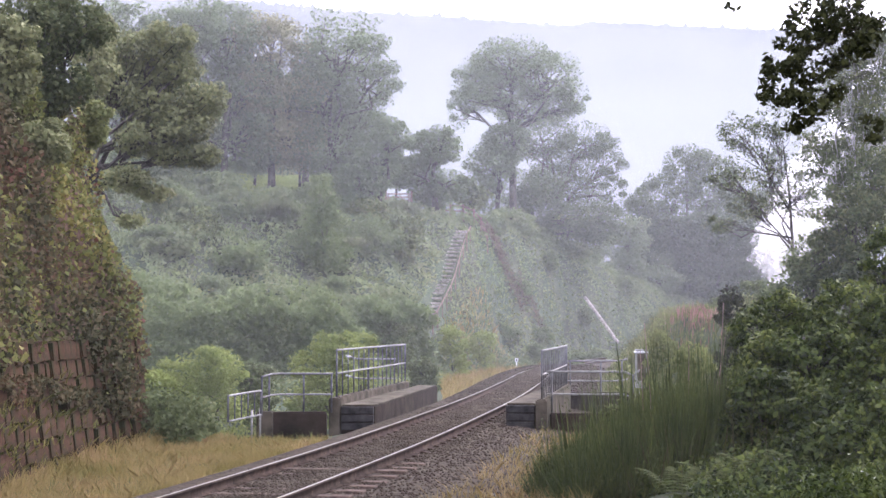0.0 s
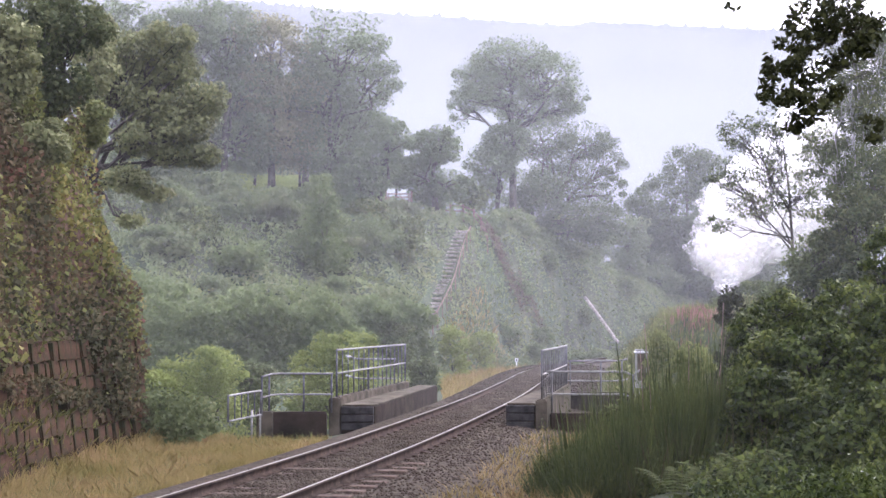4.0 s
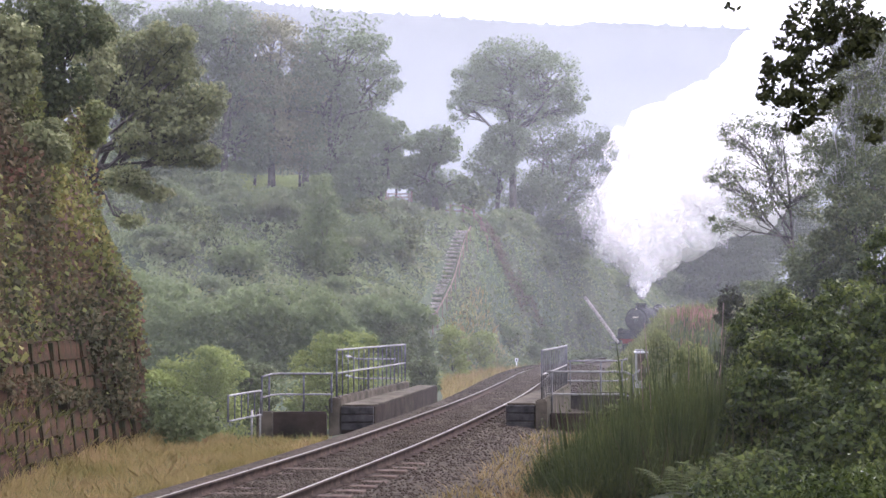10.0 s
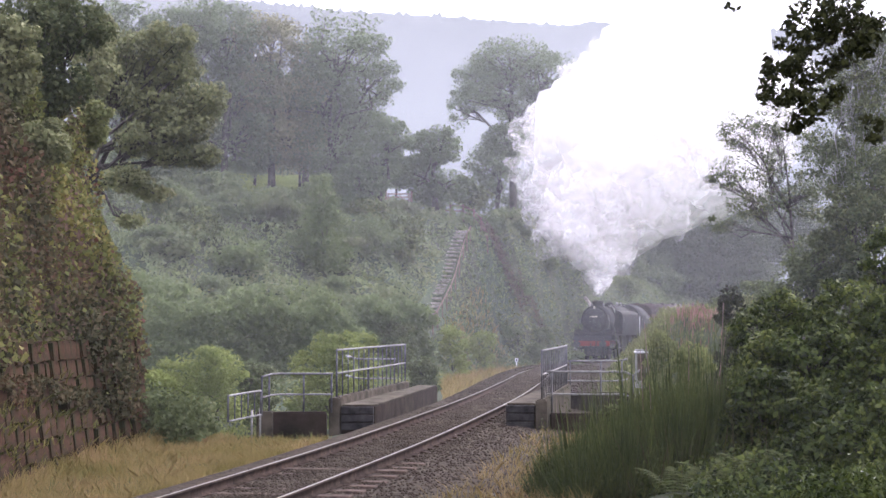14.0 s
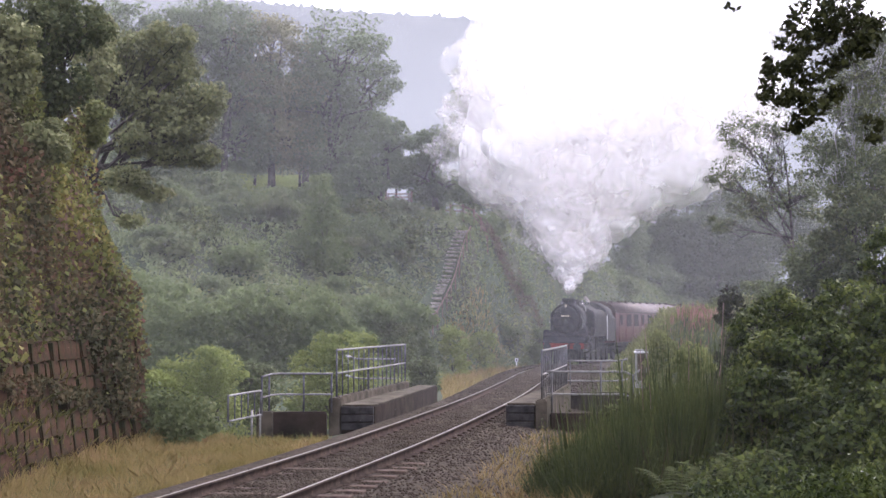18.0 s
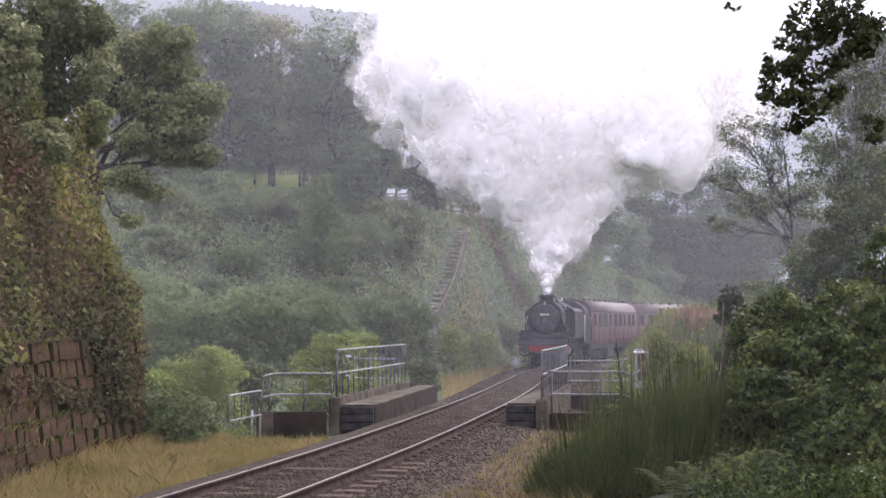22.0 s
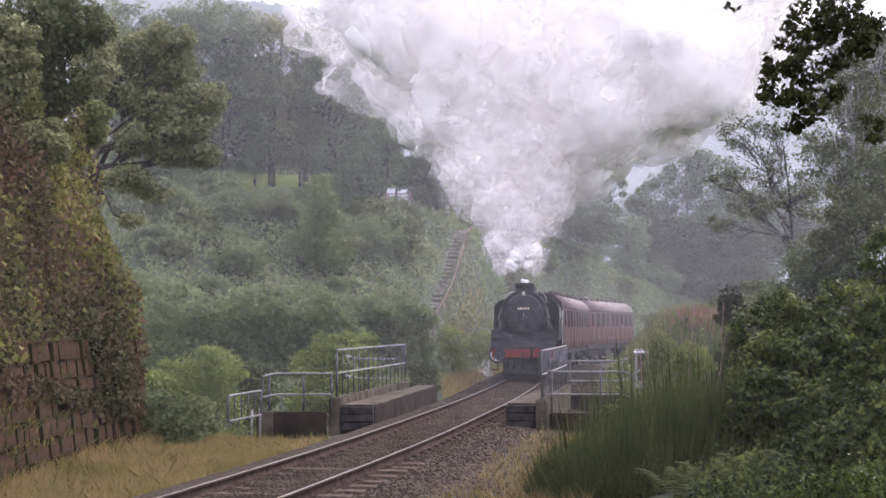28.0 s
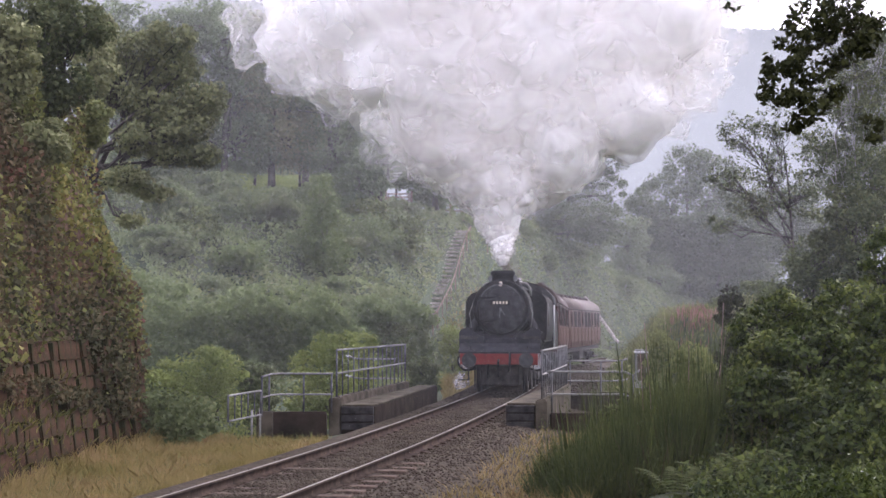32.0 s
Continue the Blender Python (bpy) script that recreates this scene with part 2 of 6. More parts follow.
def prism(outline, length, bm=None, at=Matrix(), smooth=False):
    """An outline in x, z drawn out along y, from -length/2 to length/2."""
    own = bmesh.new()
    a = [own.verts.new((x, -length / 2, z)) for x, z in outline]
    b = [own.verts.new((x, length / 2, z)) for x, z in outline]
    own.faces.new(a)
    own.faces.new(b[::-1])
    k = len(outline)
    for i in range(k):
        f = own.faces.new((a[i], b[i], b[(i + 1) % k], a[(i + 1) % k]))
        f.smooth = smooth
    bmesh.ops.recalc_face_normals(own, faces=own.faces)
    return join(own, at, bm)


def leaves(rng, centres, size, out=None, spread=0.5, slim=0.55):
    """Diamond leaves, slightly folded, one at each centre; out: the way they tend to face."""
    n = len(centres)
    d = rng.normal(size=(n, 3))
    d /= np.linalg.norm(d, axis=1)[:, None]
    nv = rng.normal(size=(n, 3))
    if out is not None:
        nv = nv * spread + out
    nv -= d * (nv * d).sum(1)[:, None]
    nv /= np.linalg.norm(nv, axis=1)[:, None] + 1e-9
    sd = np.cross(d, nv)
    s = (size * rng.uniform(0.6, 1.35, n))[:, None]
    v = np.empty((n, 4, 3))
    v[:, 0] = centres - d * s * 0.5
    v[:, 1] = centres + sd * s * slim * 0.5 + nv * s * 0.12
    v[:, 2] = centres + d * s * 0.5
    v[:, 3] = centres - sd * s * slim * 0.5 + nv * s * 0.12
    return v.reshape(-1, 3), np.arange(n * 4).reshape(-1, 4)


def limb_mesh(rows, seg=6):
    """Tapered limbs: rows of (points, radii)."""
    vs, fs = [], []
    for pts, rad in rows:
        base = len(vs)
        for i, p in enumerate(pts):
            d = (Vector(pts[min(i + 1, len(pts) - 1)]) - Vector(pts[max(i - 1, 0)])).normalized()
            q = d.to_track_quat("Z", "Y")
            for k in range(seg):
                a = 2 * math.pi * k / seg
                vs.append(Vector(p) + q @ Vector((rad[i] * math.cos(a), rad[i] * math.sin(a), 0)))
        for i in range(len(pts) - 1):
            for k in range(seg):
                a, b = base + i * seg + k, base + i * seg + (k + 1) % seg
                fs.append((a, b, b + seg, a + seg))
    return np.array([tuple(v) for v in vs]), np.array(fs)


def tree(name, at, lobes, label, mats=(BARK, OAK), trunk=0.35, count=7000, leaf=0.3, clumps=16, seed=1, lean=(0, 0), puff=0.34, fill=0.35, group="", turn=0, fork_z=None):
    """A tree or shrub. lobes: (x, y, z, rx, ry, rz) of the crown's masses above its foot. Leaves gather in clumps at limb ends."""
    rng = np.random.default_rng(seed)
    top = tagged(new(name), label, "tree" if "tree" in name else "shrub", group)
    top.matrix_basis = pose(*at, 0, 0, turn)
    rows, cs, outs = [], [], []
    zs = max(l[2] for l in lobes)
    fork = Vector((lean[0] * 0.5, lean[1] * 0.5, fork_z or min(l[2] - 0.3 * l[5] for l in lobes) * 0.75))
    crown_top = Vector((lean[0], lean[1], zs))
    mid = fork.lerp(crown_top, 0.5) + Vector((rng.normal() * 0.2, rng.normal() * 0.2, 0))
    rows.append(([Vector((0, 0, -0.4)), Vector((0, 0, 0.3)), fork, mid, crown_top], [trunk * 1.5, trunk * 1.05, trunk * 0.8, trunk * 0.5, trunk * 0.12]))
    vol = [l[3] * l[4] * l[5] for l in lobes]
    tot = sum(v ** 0.7 for v in vol)
    for l, v in zip(lobes, vol):
        share = v ** 0.7 / tot
        c = Vector(l[:3])
        r = np.array(l[3:])
        k = max(4, int(clumps * len(lobes) * share))
        start = fork.lerp(crown_top, rng.uniform(0.0, 0.4))
        rows.append(([start, start.lerp(c, 0.35) + Vector(rng.normal(size=3) * (0.1 * r.mean() + 0.06 * (c - start).length)), start.lerp(c, 0.7) + Vector(rng.normal(size=3) * (0.1 * r.mean() + 0.06 * (c - start).length)), c], [trunk * 0.5, trunk * 0.38, trunk * 0.28, trunk * 0.18]))
        for i in range(k):
            d = rng.normal(size=3)
            d /= np.linalg.norm(d)
            d[2] = d[2] * 0.9 + 0.1
            p = np.array(c) + d * r * rng.uniform(0.55, 1.0)
            pr = r.mean() * puff * rng.uniform(0.7, 1.4)
            e = Vector(p)
            s0 = c.lerp(start, rng.uniform(0, 0.5))
            rows.append(([s0, s0.lerp(e, 0.5) + Vector(rng.normal(size=3) * 0.16 * r.mean()), e], [trunk * 0.2, trunk * 0.12, trunk * 0.03]))
            m = int(count * share * (1 - fill) / k)
            q = rng.normal(size=(m, 3))
            q /= np.linalg.norm(q, axis=1)[:, None]
            q *= rng.uniform(0.35, 1.0, m)[:, None] ** 0.6 * pr
            q[:, 2] *= 0.6
            cs.append(p + q)
            outs.append(q / (pr * 0.6) + d)
        m = int(count * share * fill)
        q = rng.normal(size=(m, 3))
        q /= np.linalg.norm(q, axis=1)[:, None]
        rr = rng.uniform(0.3, 1.0, m)[:, None] ** 0.5
        cs.append(np.array(c) + q * r * rr)
        outs.append(q)
    tv, tf = limb_mesh(rows)
    part("trunk", mesh_np("trunk", tv, tf, mats[0], True), None, top)
    lv, lf = leaves(rng, np.concatenate(cs), leaf, np.concatenate(outs) + np.array((0, 0, 0.5)), 0.8)
    part("crown", mesh_np("crown", lv, lf, mats[1]), None, top)
    return top


# ---------- the railway's line ----------
LINE = [(-21.0, -75.0), (-11.4, -25.0), (-6.6, 0.0), (-2.89, 19.5), (-1.21, 28.5), (0.28, 38.0), (1.7, 47.9), (3.16, 61.1), (4.86, 77.5), (7.6, 92.9), (11.15, 106.2), (15.1, 116.2), (20.5, 125.0), (27.0, 131.9), (35, 136.9),
        (47, 140.0), (62, 141.2), (85, 140.0), (120, 135.0), (160, 125.0)]


def smooth_line(ctrl, n=24):
    p = np.array([ctrl[0]] + ctrl + [ctrl[-1]], dtype=float)
    out = []
    for i in range(1, len(p) - 2):
        t = np.linspace(0, 1, n, endpoint=False)[:, None]
        a, b, c, d = p[i - 1], p[i], p[i + 1], p[i + 2]
        out.append(0.5 * (2 * b + (c - a) * t + (2 * a - 5 * b + 4 * c - d) * t ** 2 + (3 * b - a - 3 * c + d) * t ** 3))
    q = np.concatenate(out + [p[-1:]])
    s = np.concatenate([[0], np.cumsum(np.linalg.norm(np.diff(q, axis=0), axis=1))])
    even = np.arange(0, s[-1], 0.5)
    q = np.stack([np.interp(even, s, q[:, 0]), np.interp(even, s, q[:, 1])], 1)
    for _ in range(60):
        q[1:-1] = 0.25 * q[:-2] + 0.5 * q[1:-1] + 0.25 * q[2:]
    s = np.concatenate([[0], np.cumsum(np.linalg.norm(np.diff(q, axis=0), axis=1))])
    return q, s


CL, ARC = smooth_line(LINE)


def rail_z(y):
    k = np.clip((np.asarray(y, dtype=float) - 45) / 45, 0, 1)
    return -0.24 * k * k * (3 - 2 * k)


def on_line(a, u=0.0, z=0.0):
    """The place at arc a of the line, u to the left of it, z above the rail heads."""
    x, y = np.interp(a, ARC, CL[:, 0]), np.interp(a, ARC, CL[:, 1])
    x2, y2 = np.interp(a + 0.5, ARC, CL[:, 0]), np.interp(a + 0.5, ARC, CL[:, 1])
    d = np.array((x2 - x, y2 - y))
    d = d / np.hypot(*d)
    return Vector((x - d[1] * u, y + d[0] * u, float(rail_z(y)) + z)), Vector((d[0], d[1], 0))


def arc_at_y(y):
    return float(np.interp(y, CL[:440, 1], ARC[:440]))


def line_offset(x, y):
    """Distance from the line (left positive) for arrays of places."""
    best, side = np.full(x.shape, 1e9), np.zeros(x.shape)
    pts, dirs = CL[::4], np.gradient(CL, axis=0)[::4]
    for (px, py), (dx, dy) in zip(pts, dirs):
        ex, ey = x - px, y - py
        dd = ex * ex + ey * ey
        h = dd < best
        best = np.where(h, dd, best)
        n = math.hypot(dx, dy)
        lat = (dx * ey - dy * ex) / n
        side = np.where(h, lat, side)
    far = np.sqrt(best)
    return np.where(side > 0, 1, -1) * np.where(far < 4, np.minimum(far, np.abs(side) + 0.02), far)


# ---------- ground ----------
BEARING = [-0.48, -0.192, -0.104, -0.032, 0.02, 0.05, 0.078, 0.115, 0.144, 0.188, 0.29, 0.64]
FOOT = [57, 62, 66, 70, 77, 85, 95, 116, 130, 141, 147, 156]
CREST = [80, 85, 90, 96, 106, 113, 124, 138, 152, 162, 169, 175]
CREST_Z = [9.0, 9.2, 9.4, 9.25, 9.5, 8.95, 8.2, 6.6, 4.8, 4.4, 5.0, 6.0]


def ease(t):
    t = np.clip(t, 0, 1)
    return t * t * (3 - 2 * t)


def bumps(x, y, s, seed=0.0):
    return (np.sin(x * s + 1.3 + seed) * np.cos(y * s * 1.13 - 0.7 + seed) + 0.5 * np.sin(x * s * 2.3 + y * s * 1.7 + seed * 2) + 0.3 * np.cos(y * s * 3.9 - x * s * 3.1)) / 1.8


def ground_z(x, y):
    x, y = np.asarray(x, dtype=float), np.asarray(y, dtype=float)
    u = line_offset(x, y)
    au = np.abs(u)
    z = -0.21 - 0.32 * ease((au - 1.5) / 1.3)
    z = z + np.where(au > 2.2, 0.05 * bumps(x, y, 1.3), 0)
    # sunken stream beside the bridge
    dip = ease((au - 3.7) / 1.6) * ease((y - 36.5) / 2.5) * (1 - ease((y - 50) / 10)) * np.where(u > 0, 1, 0.6)
    z = z - 1.5 * dip
    # cutting side on the left, near the camera
    bank = np.clip(-8.3 - x, 0, None)
    rise = np.minimum(bank * 6, 6.0) + np.clip(bank - 1.0, 0, 8) * 0.45
    z = z + rise * (1 - ease((y - 35.0) / 3.5))
    # gentle bank on the right
    r = np.clip(-u - 3.2, 0, None)
    right = (np.minimum(r * 1.0, 2.7) + r * 0.06) * ease((y - 50) / 10) + np.minimum(r * 0.2, 0.8) * (1 - ease((y - 52) / 12))
    z = z + right * (1 + 0.15 * bumps(x, y, 0.7))
    # the hill across the curve
    b = x / np.maximum(y, 1.0)
    foot, crest, cz = (np.interp(b, BEARING, v) for v in (FOOT, CREST, CREST_Z))
    k = (y - foot) / (crest - foot)
    hill = (cz + 0.5) * (0.55 * ease(k) + 0.45 * np.clip(k, 0, 1)) + np.clip(y - crest, 0, 300) * 0.01 + np.clip(y - crest, 0, 32) * 0.13 * (1 - ease((b + 0.06) / 0.07))
    hill = hill + np.where(k > 0, 0.35 * bumps(x, y, 0.35) * ease(k * 3) * (1 - 0.7 * ease((k - 0.7) * 3)), 0)
    z = np.where(u > 0, z + hill * ease((au - 4) / 3), z)
    far = ease((np.hypot(x, y) - 240) / 120)
    return z + rail_z(y) - far * 1.0


def ground_at(x, y, up=0.0):
    return (x, y, float(ground_z(np.array([x]), np.array([y]))[0]) + up)


def build_ground():
    gx = np.concatenate([-np.geomspace(1500, 42, 14), np.arange(-40, 62, 0.7), np.geomspace(63, 1500, 16)])
    gy = np.concatenate([-np.geomspace(600, 32, 10), np.arange(-30, 190, 0.7), np.geomspace(191, 1900, 18)])
    X, Y = np.meshgrid(gx, gy)
    Z = ground_z(X.ravel(), Y.ravel())
    nx, ny = len(gx), len(gy)
    i = (np.arange(ny - 1)[:, None] * nx + np.arange(nx - 1)[None]).ravel()
    f = np.stack([i, i + 1, i + 1 + nx, i + nx], 1)
    ob = new("ground", mesh_np("ground", np.stack([X.ravel(), Y.ravel(), Z], 1), f, EARTH, True))
    tagged(ob, "rough earth and turf of a railway cutting and hillside", "ground", kind="structure")


build_ground()


def ribbon(a0, a1, profile, step, name, mat, smooth=False):
    """A profile (u, z) swept along the line."""
    arcs = np.arange(a0, a1, step)
    vs = []
    for a in arcs:
        p, d = on_line(a)
        for u, z in profile:
            vs.append((p.x - d.y * u, p.y + d.x * u, p.z + z))
    k, n = len(profile), len(arcs)
    fs = [(i * k + j, i * k + (j + 1) % k, (i + 1) * k + (j + 1) % k, (i + 1) * k + j) for i in range(n - 1) for j in range(k)]
    return mesh_np(name, vs, fs, mat, smooth)


def build_track():
    a0, a1 = arc_at_y(-30), arc_at_y(78) + 150
    bed = new("ballast", ribbon(a0, a1, [(2.9, -0.75), (1.75, -0.2), (1.0, -0.185), (0.55, -0.16), (0.0, -0.145), (-0.55, -0.16), (-1.0, -0.185), (-1.75, -0.2), (-2.4, -0.3), (-3.4, -0.48), (-4.0, -0.9)], 0.7, "ballast", BALLAST))
    tagged(bed, "grey-brown crushed stone ballast under the track", "ballast", kind="structure")
    track = tagged(new("railway_track"), "single railway track with worn shiny rails on wooden sleepers", "track", kind="structure")
    web = [(-0.065, -0.16), (0.065, -0.16), (0.065, -0.145), (0.012, -0.125), (0.012, -0.045), (0.034, -0.035), (0.034, -0.004), (-0.034, -0.004), (-0.034, -0.035), (-0.012, -0.045), (-0.012, -0.125), (-0.065, -0.145)]
    head = [(-0.02, -0.006), (0.02, -0.006), (0.02, 0.0), (-0.02, 0.0)]
    for sgn in (1, -1):
        o = 0.7525 * sgn
        rail = part("rail", ribbon(a0, a1, [(u + o, z) for u, z in web], 0.8, "rail", RAIL_SIDE), None, track, "rust-brown steel rail")
        part("rail_head", ribbon(a0, a1, [(u + o, z) for u, z in head], 0.8, "rail_head", RAIL_TOP), None, rail, "polished bright running surface")
    bm = box(2.6, 0.25, 0.14, (0, 0, -0.235), 0.012)
    sm = bpy.data.meshes.new("sleeper")
    bm.to_mesh(sm)
    bm.free()
    sm.materials.append(WOOD_OLD)
    bm = box(0.32, 0.17, 0.04, (0, 0, -0.16), 0.012)
    for sg in (-1, 1):
        box(0.05, 0.09, 0.03, (sg * 0.075, 0, -0.15), 0.008, bm=bm)
    cm = bpy.data.meshes.new("rail_chair")
    bm.to_mesh(cm)
    bm.free()
    cm.materials.append(RAIL_SIDE)
    rng = random.Random(4)
    a = arc_at_y(12)
    for i in range(150):
        p, d = on_line(a)
        part("sleeper", sm, None, track, at=pose(p.x, p.y, p.z + rng.uniform(-0.02, 0.01) + (-0.03 if p.y > 27 else 0.022), 0, 0, math.degrees(math.atan2(d.y, d.x)) - 90 + rng.uniform(-1.2, 1.2)))
        if i < 70:
            for sg in (-1, 1):
                part("rail_chair", cm, None, track, at=pose(*on_line(a, sg * 0.7525)[0], 0, 0, math.degrees(math.atan2(d.y, d.x)) - 90))
        a += 0.74 + rng.uniform(-0.03, 0.03)


build_track()


def build_stones():
    """Loose ballast stones, small eight-sided lumps, over the bed nearest the camera."""
    r = np.random.default_rng(6)
    n = 56000
    near = np.arange(n) < 38000
    a = arc_at_y(17) + np.where(near, r.uniform(0, 1, n) ** 1.5 * 34, r.uniform(24, 72, n))
    u = np.where(r.random(n) < 0.45, r.uniform(-1.1, 1.1, n), r.uniform(-3.5, 2.5, n))
    x, y = np.interp(a, ARC, CL[:, 0]), np.interp(a, ARC, CL[:, 1])
    dx, dy = np.gradient(CL[:, 0]), np.gradient(CL[:, 1])
    tx, ty = np.interp(a, ARC, dx), np.interp(a, ARC, dy)
    ln = np.hypot(tx, ty)
    z = np.interp(u, [-3.4, -1.75, -1.0, -0.55, 0, 0.55, 1.0, 1.75, 2.9], [-0.475, -0.195, -0.18, -0.16, -0.145, -0.16, -0.185, -0.22, -0.72])
    c = np.stack([x - ty / ln * u, y + tx / ln * u, z], 1)
    keep = (np.abs(np.abs(u) - 0.7525) > 0.14)
    c = c[keep]
    n = len(c)
    q = np.array([(1, 0, 0), (0, 1, 0), (-1, 0, 0), (0, -1, 0), (0, 0, 0.8), (0, 0, -0.8)], dtype=float)
    v = q[None] * r.uniform(0.6, 1.3, (n, 6, 1)) * (r.uniform(0.018, 0.038, n) * np.where(near[keep], 1, 1.7))[:, None, None]
    t = r.uniform(0, 6.28, n)
    rot = np.stack([np.stack([np.cos(t), -np.sin(t), 0 * t], 1), np.stack([np.sin(t), np.cos(t), 0 * t], 1), np.tile((0, 0, 1.0), (n, 1))], 1)
    v = np.einsum("nij,nkj->nki", rot, v) + c[:, None] + r.normal(size=(n, 1, 3)) * 0.004
    f = np.array([(0, 1, 4), (1, 2, 4), (2, 3, 4), (3, 0, 4), (1, 0, 5), (2, 1, 5), (3, 2, 5), (0, 3, 5)])
    tagged(new("ballast_stones", mesh_np("ballast_stones", v.reshape(-1, 3), (f[None] + 6 * np.arange(n)[:, None, None]).reshape(-1, 3), STONE_CHIP)), "loose grey-brown ballast stones", "ballast", kind="stuff")


STONE_CHIP = leafy("ballast_chips", [(0.0341, 0.0274, 0.0207), (0.0606, 0.0491, 0.0368), (0.0986, 0.0815, 0.0625)], 0.0, 0.95, 1.5, 0.15)
build_stones()


# ---------- far hills ----------
def build_backdrop():
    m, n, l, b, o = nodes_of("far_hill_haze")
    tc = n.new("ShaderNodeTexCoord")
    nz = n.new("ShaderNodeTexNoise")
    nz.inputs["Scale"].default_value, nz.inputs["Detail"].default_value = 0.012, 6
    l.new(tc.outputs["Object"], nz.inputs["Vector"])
    # distance haze is painted into the ridge's glow, paler towards its foot
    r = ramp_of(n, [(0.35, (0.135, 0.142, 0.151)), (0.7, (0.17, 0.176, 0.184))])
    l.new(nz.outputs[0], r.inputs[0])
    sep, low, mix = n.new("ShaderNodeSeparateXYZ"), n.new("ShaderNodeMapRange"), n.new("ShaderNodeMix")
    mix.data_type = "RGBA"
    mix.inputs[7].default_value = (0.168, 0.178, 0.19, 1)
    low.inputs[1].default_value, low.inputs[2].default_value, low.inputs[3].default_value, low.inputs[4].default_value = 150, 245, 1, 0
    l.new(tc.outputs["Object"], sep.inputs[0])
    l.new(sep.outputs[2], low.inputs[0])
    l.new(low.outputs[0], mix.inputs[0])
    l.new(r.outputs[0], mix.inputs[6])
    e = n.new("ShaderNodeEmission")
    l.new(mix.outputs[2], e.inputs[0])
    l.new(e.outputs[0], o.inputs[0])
    rng = np.random.default_rng(3)
    xs = np.arange(-700, 900, 2.2)
    d = 1200.0
    top = np.interp(xs / d, [-0.4, -0.125, -0.06, 0.0, 0.08, 0.1, 0.21, 0.5], [275, 252, 244, 240, 233, 236, 230, 215])
    top = top + rng.uniform(-0.8, 1.0, len(xs)) + (rng.random(len(xs)) < 0.25) * rng.uniform(0, 3.2, len(xs))
    rows = [np.stack([xs, np.full(len(xs), d - 500), np.full(len(xs), -20.0)], 1), np.stack([xs, np.full(len(xs), d - 60), top * 0.8], 1), np.stack([xs, np.full(len(xs), d), top], 1)]
    v = np.concatenate(rows)
    k = len(xs)
    i = np.concatenate([np.arange(k - 1), np.arange(k - 1) + k])
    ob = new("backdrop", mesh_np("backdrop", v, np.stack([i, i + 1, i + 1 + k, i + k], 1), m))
    tagged(ob, "distant wooded moorland ridge pale with painted haze", "hill", kind="structure")


build_backdrop()


# ---------- haze, put in as thin translucent sheets across the view ---
def haze_material(name, thick):
    """Haze sheet: nearly all light passes, the rest is scattered to both sides."""
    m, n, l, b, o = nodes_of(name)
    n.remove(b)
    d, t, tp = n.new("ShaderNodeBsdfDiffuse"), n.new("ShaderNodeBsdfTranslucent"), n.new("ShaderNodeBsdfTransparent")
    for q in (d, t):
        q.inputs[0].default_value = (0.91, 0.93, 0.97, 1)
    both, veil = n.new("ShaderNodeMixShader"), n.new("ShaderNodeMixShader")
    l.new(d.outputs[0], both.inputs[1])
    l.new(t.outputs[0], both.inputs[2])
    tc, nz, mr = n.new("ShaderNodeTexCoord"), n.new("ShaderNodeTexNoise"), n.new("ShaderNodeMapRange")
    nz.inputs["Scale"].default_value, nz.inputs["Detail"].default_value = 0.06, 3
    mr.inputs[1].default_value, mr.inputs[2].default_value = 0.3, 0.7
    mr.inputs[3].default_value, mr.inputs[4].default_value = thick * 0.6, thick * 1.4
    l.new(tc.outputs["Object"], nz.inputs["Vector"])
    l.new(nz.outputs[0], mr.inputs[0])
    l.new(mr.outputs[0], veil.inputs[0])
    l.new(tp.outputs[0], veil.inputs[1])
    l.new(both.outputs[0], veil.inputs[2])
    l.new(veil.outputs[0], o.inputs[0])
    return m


def build_haze_sheets():
    for i, (y, thick) in enumerate(HAZE_SHEETS):
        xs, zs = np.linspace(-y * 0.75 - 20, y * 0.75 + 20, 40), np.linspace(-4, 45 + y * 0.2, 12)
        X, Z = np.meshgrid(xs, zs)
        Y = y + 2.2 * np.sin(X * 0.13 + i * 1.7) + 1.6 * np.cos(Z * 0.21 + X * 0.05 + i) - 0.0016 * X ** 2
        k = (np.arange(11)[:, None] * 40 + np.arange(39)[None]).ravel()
        ob = new("mist_bank", mesh_np("mist_bank", np.stack([X.ravel(), Y.ravel(), Z.ravel()], 1), np.stack([k, k + 1, k + 41, k + 40], 1), haze_material("mist", thick), True))
        tagged(ob, "thin pale translucent sheet standing in for haze over the cutting", "mist", kind="stuff")


HAZE_SHEETS = [(15, 0.01), (35, 0.01), (45, 0.016), (57, 0.0191), (69, 0.0209), (80, 0.0209), (92, 0.0218), (106, 0.0139), (124, 0.0104), (190, 0.0435)]
build_haze_sheets()


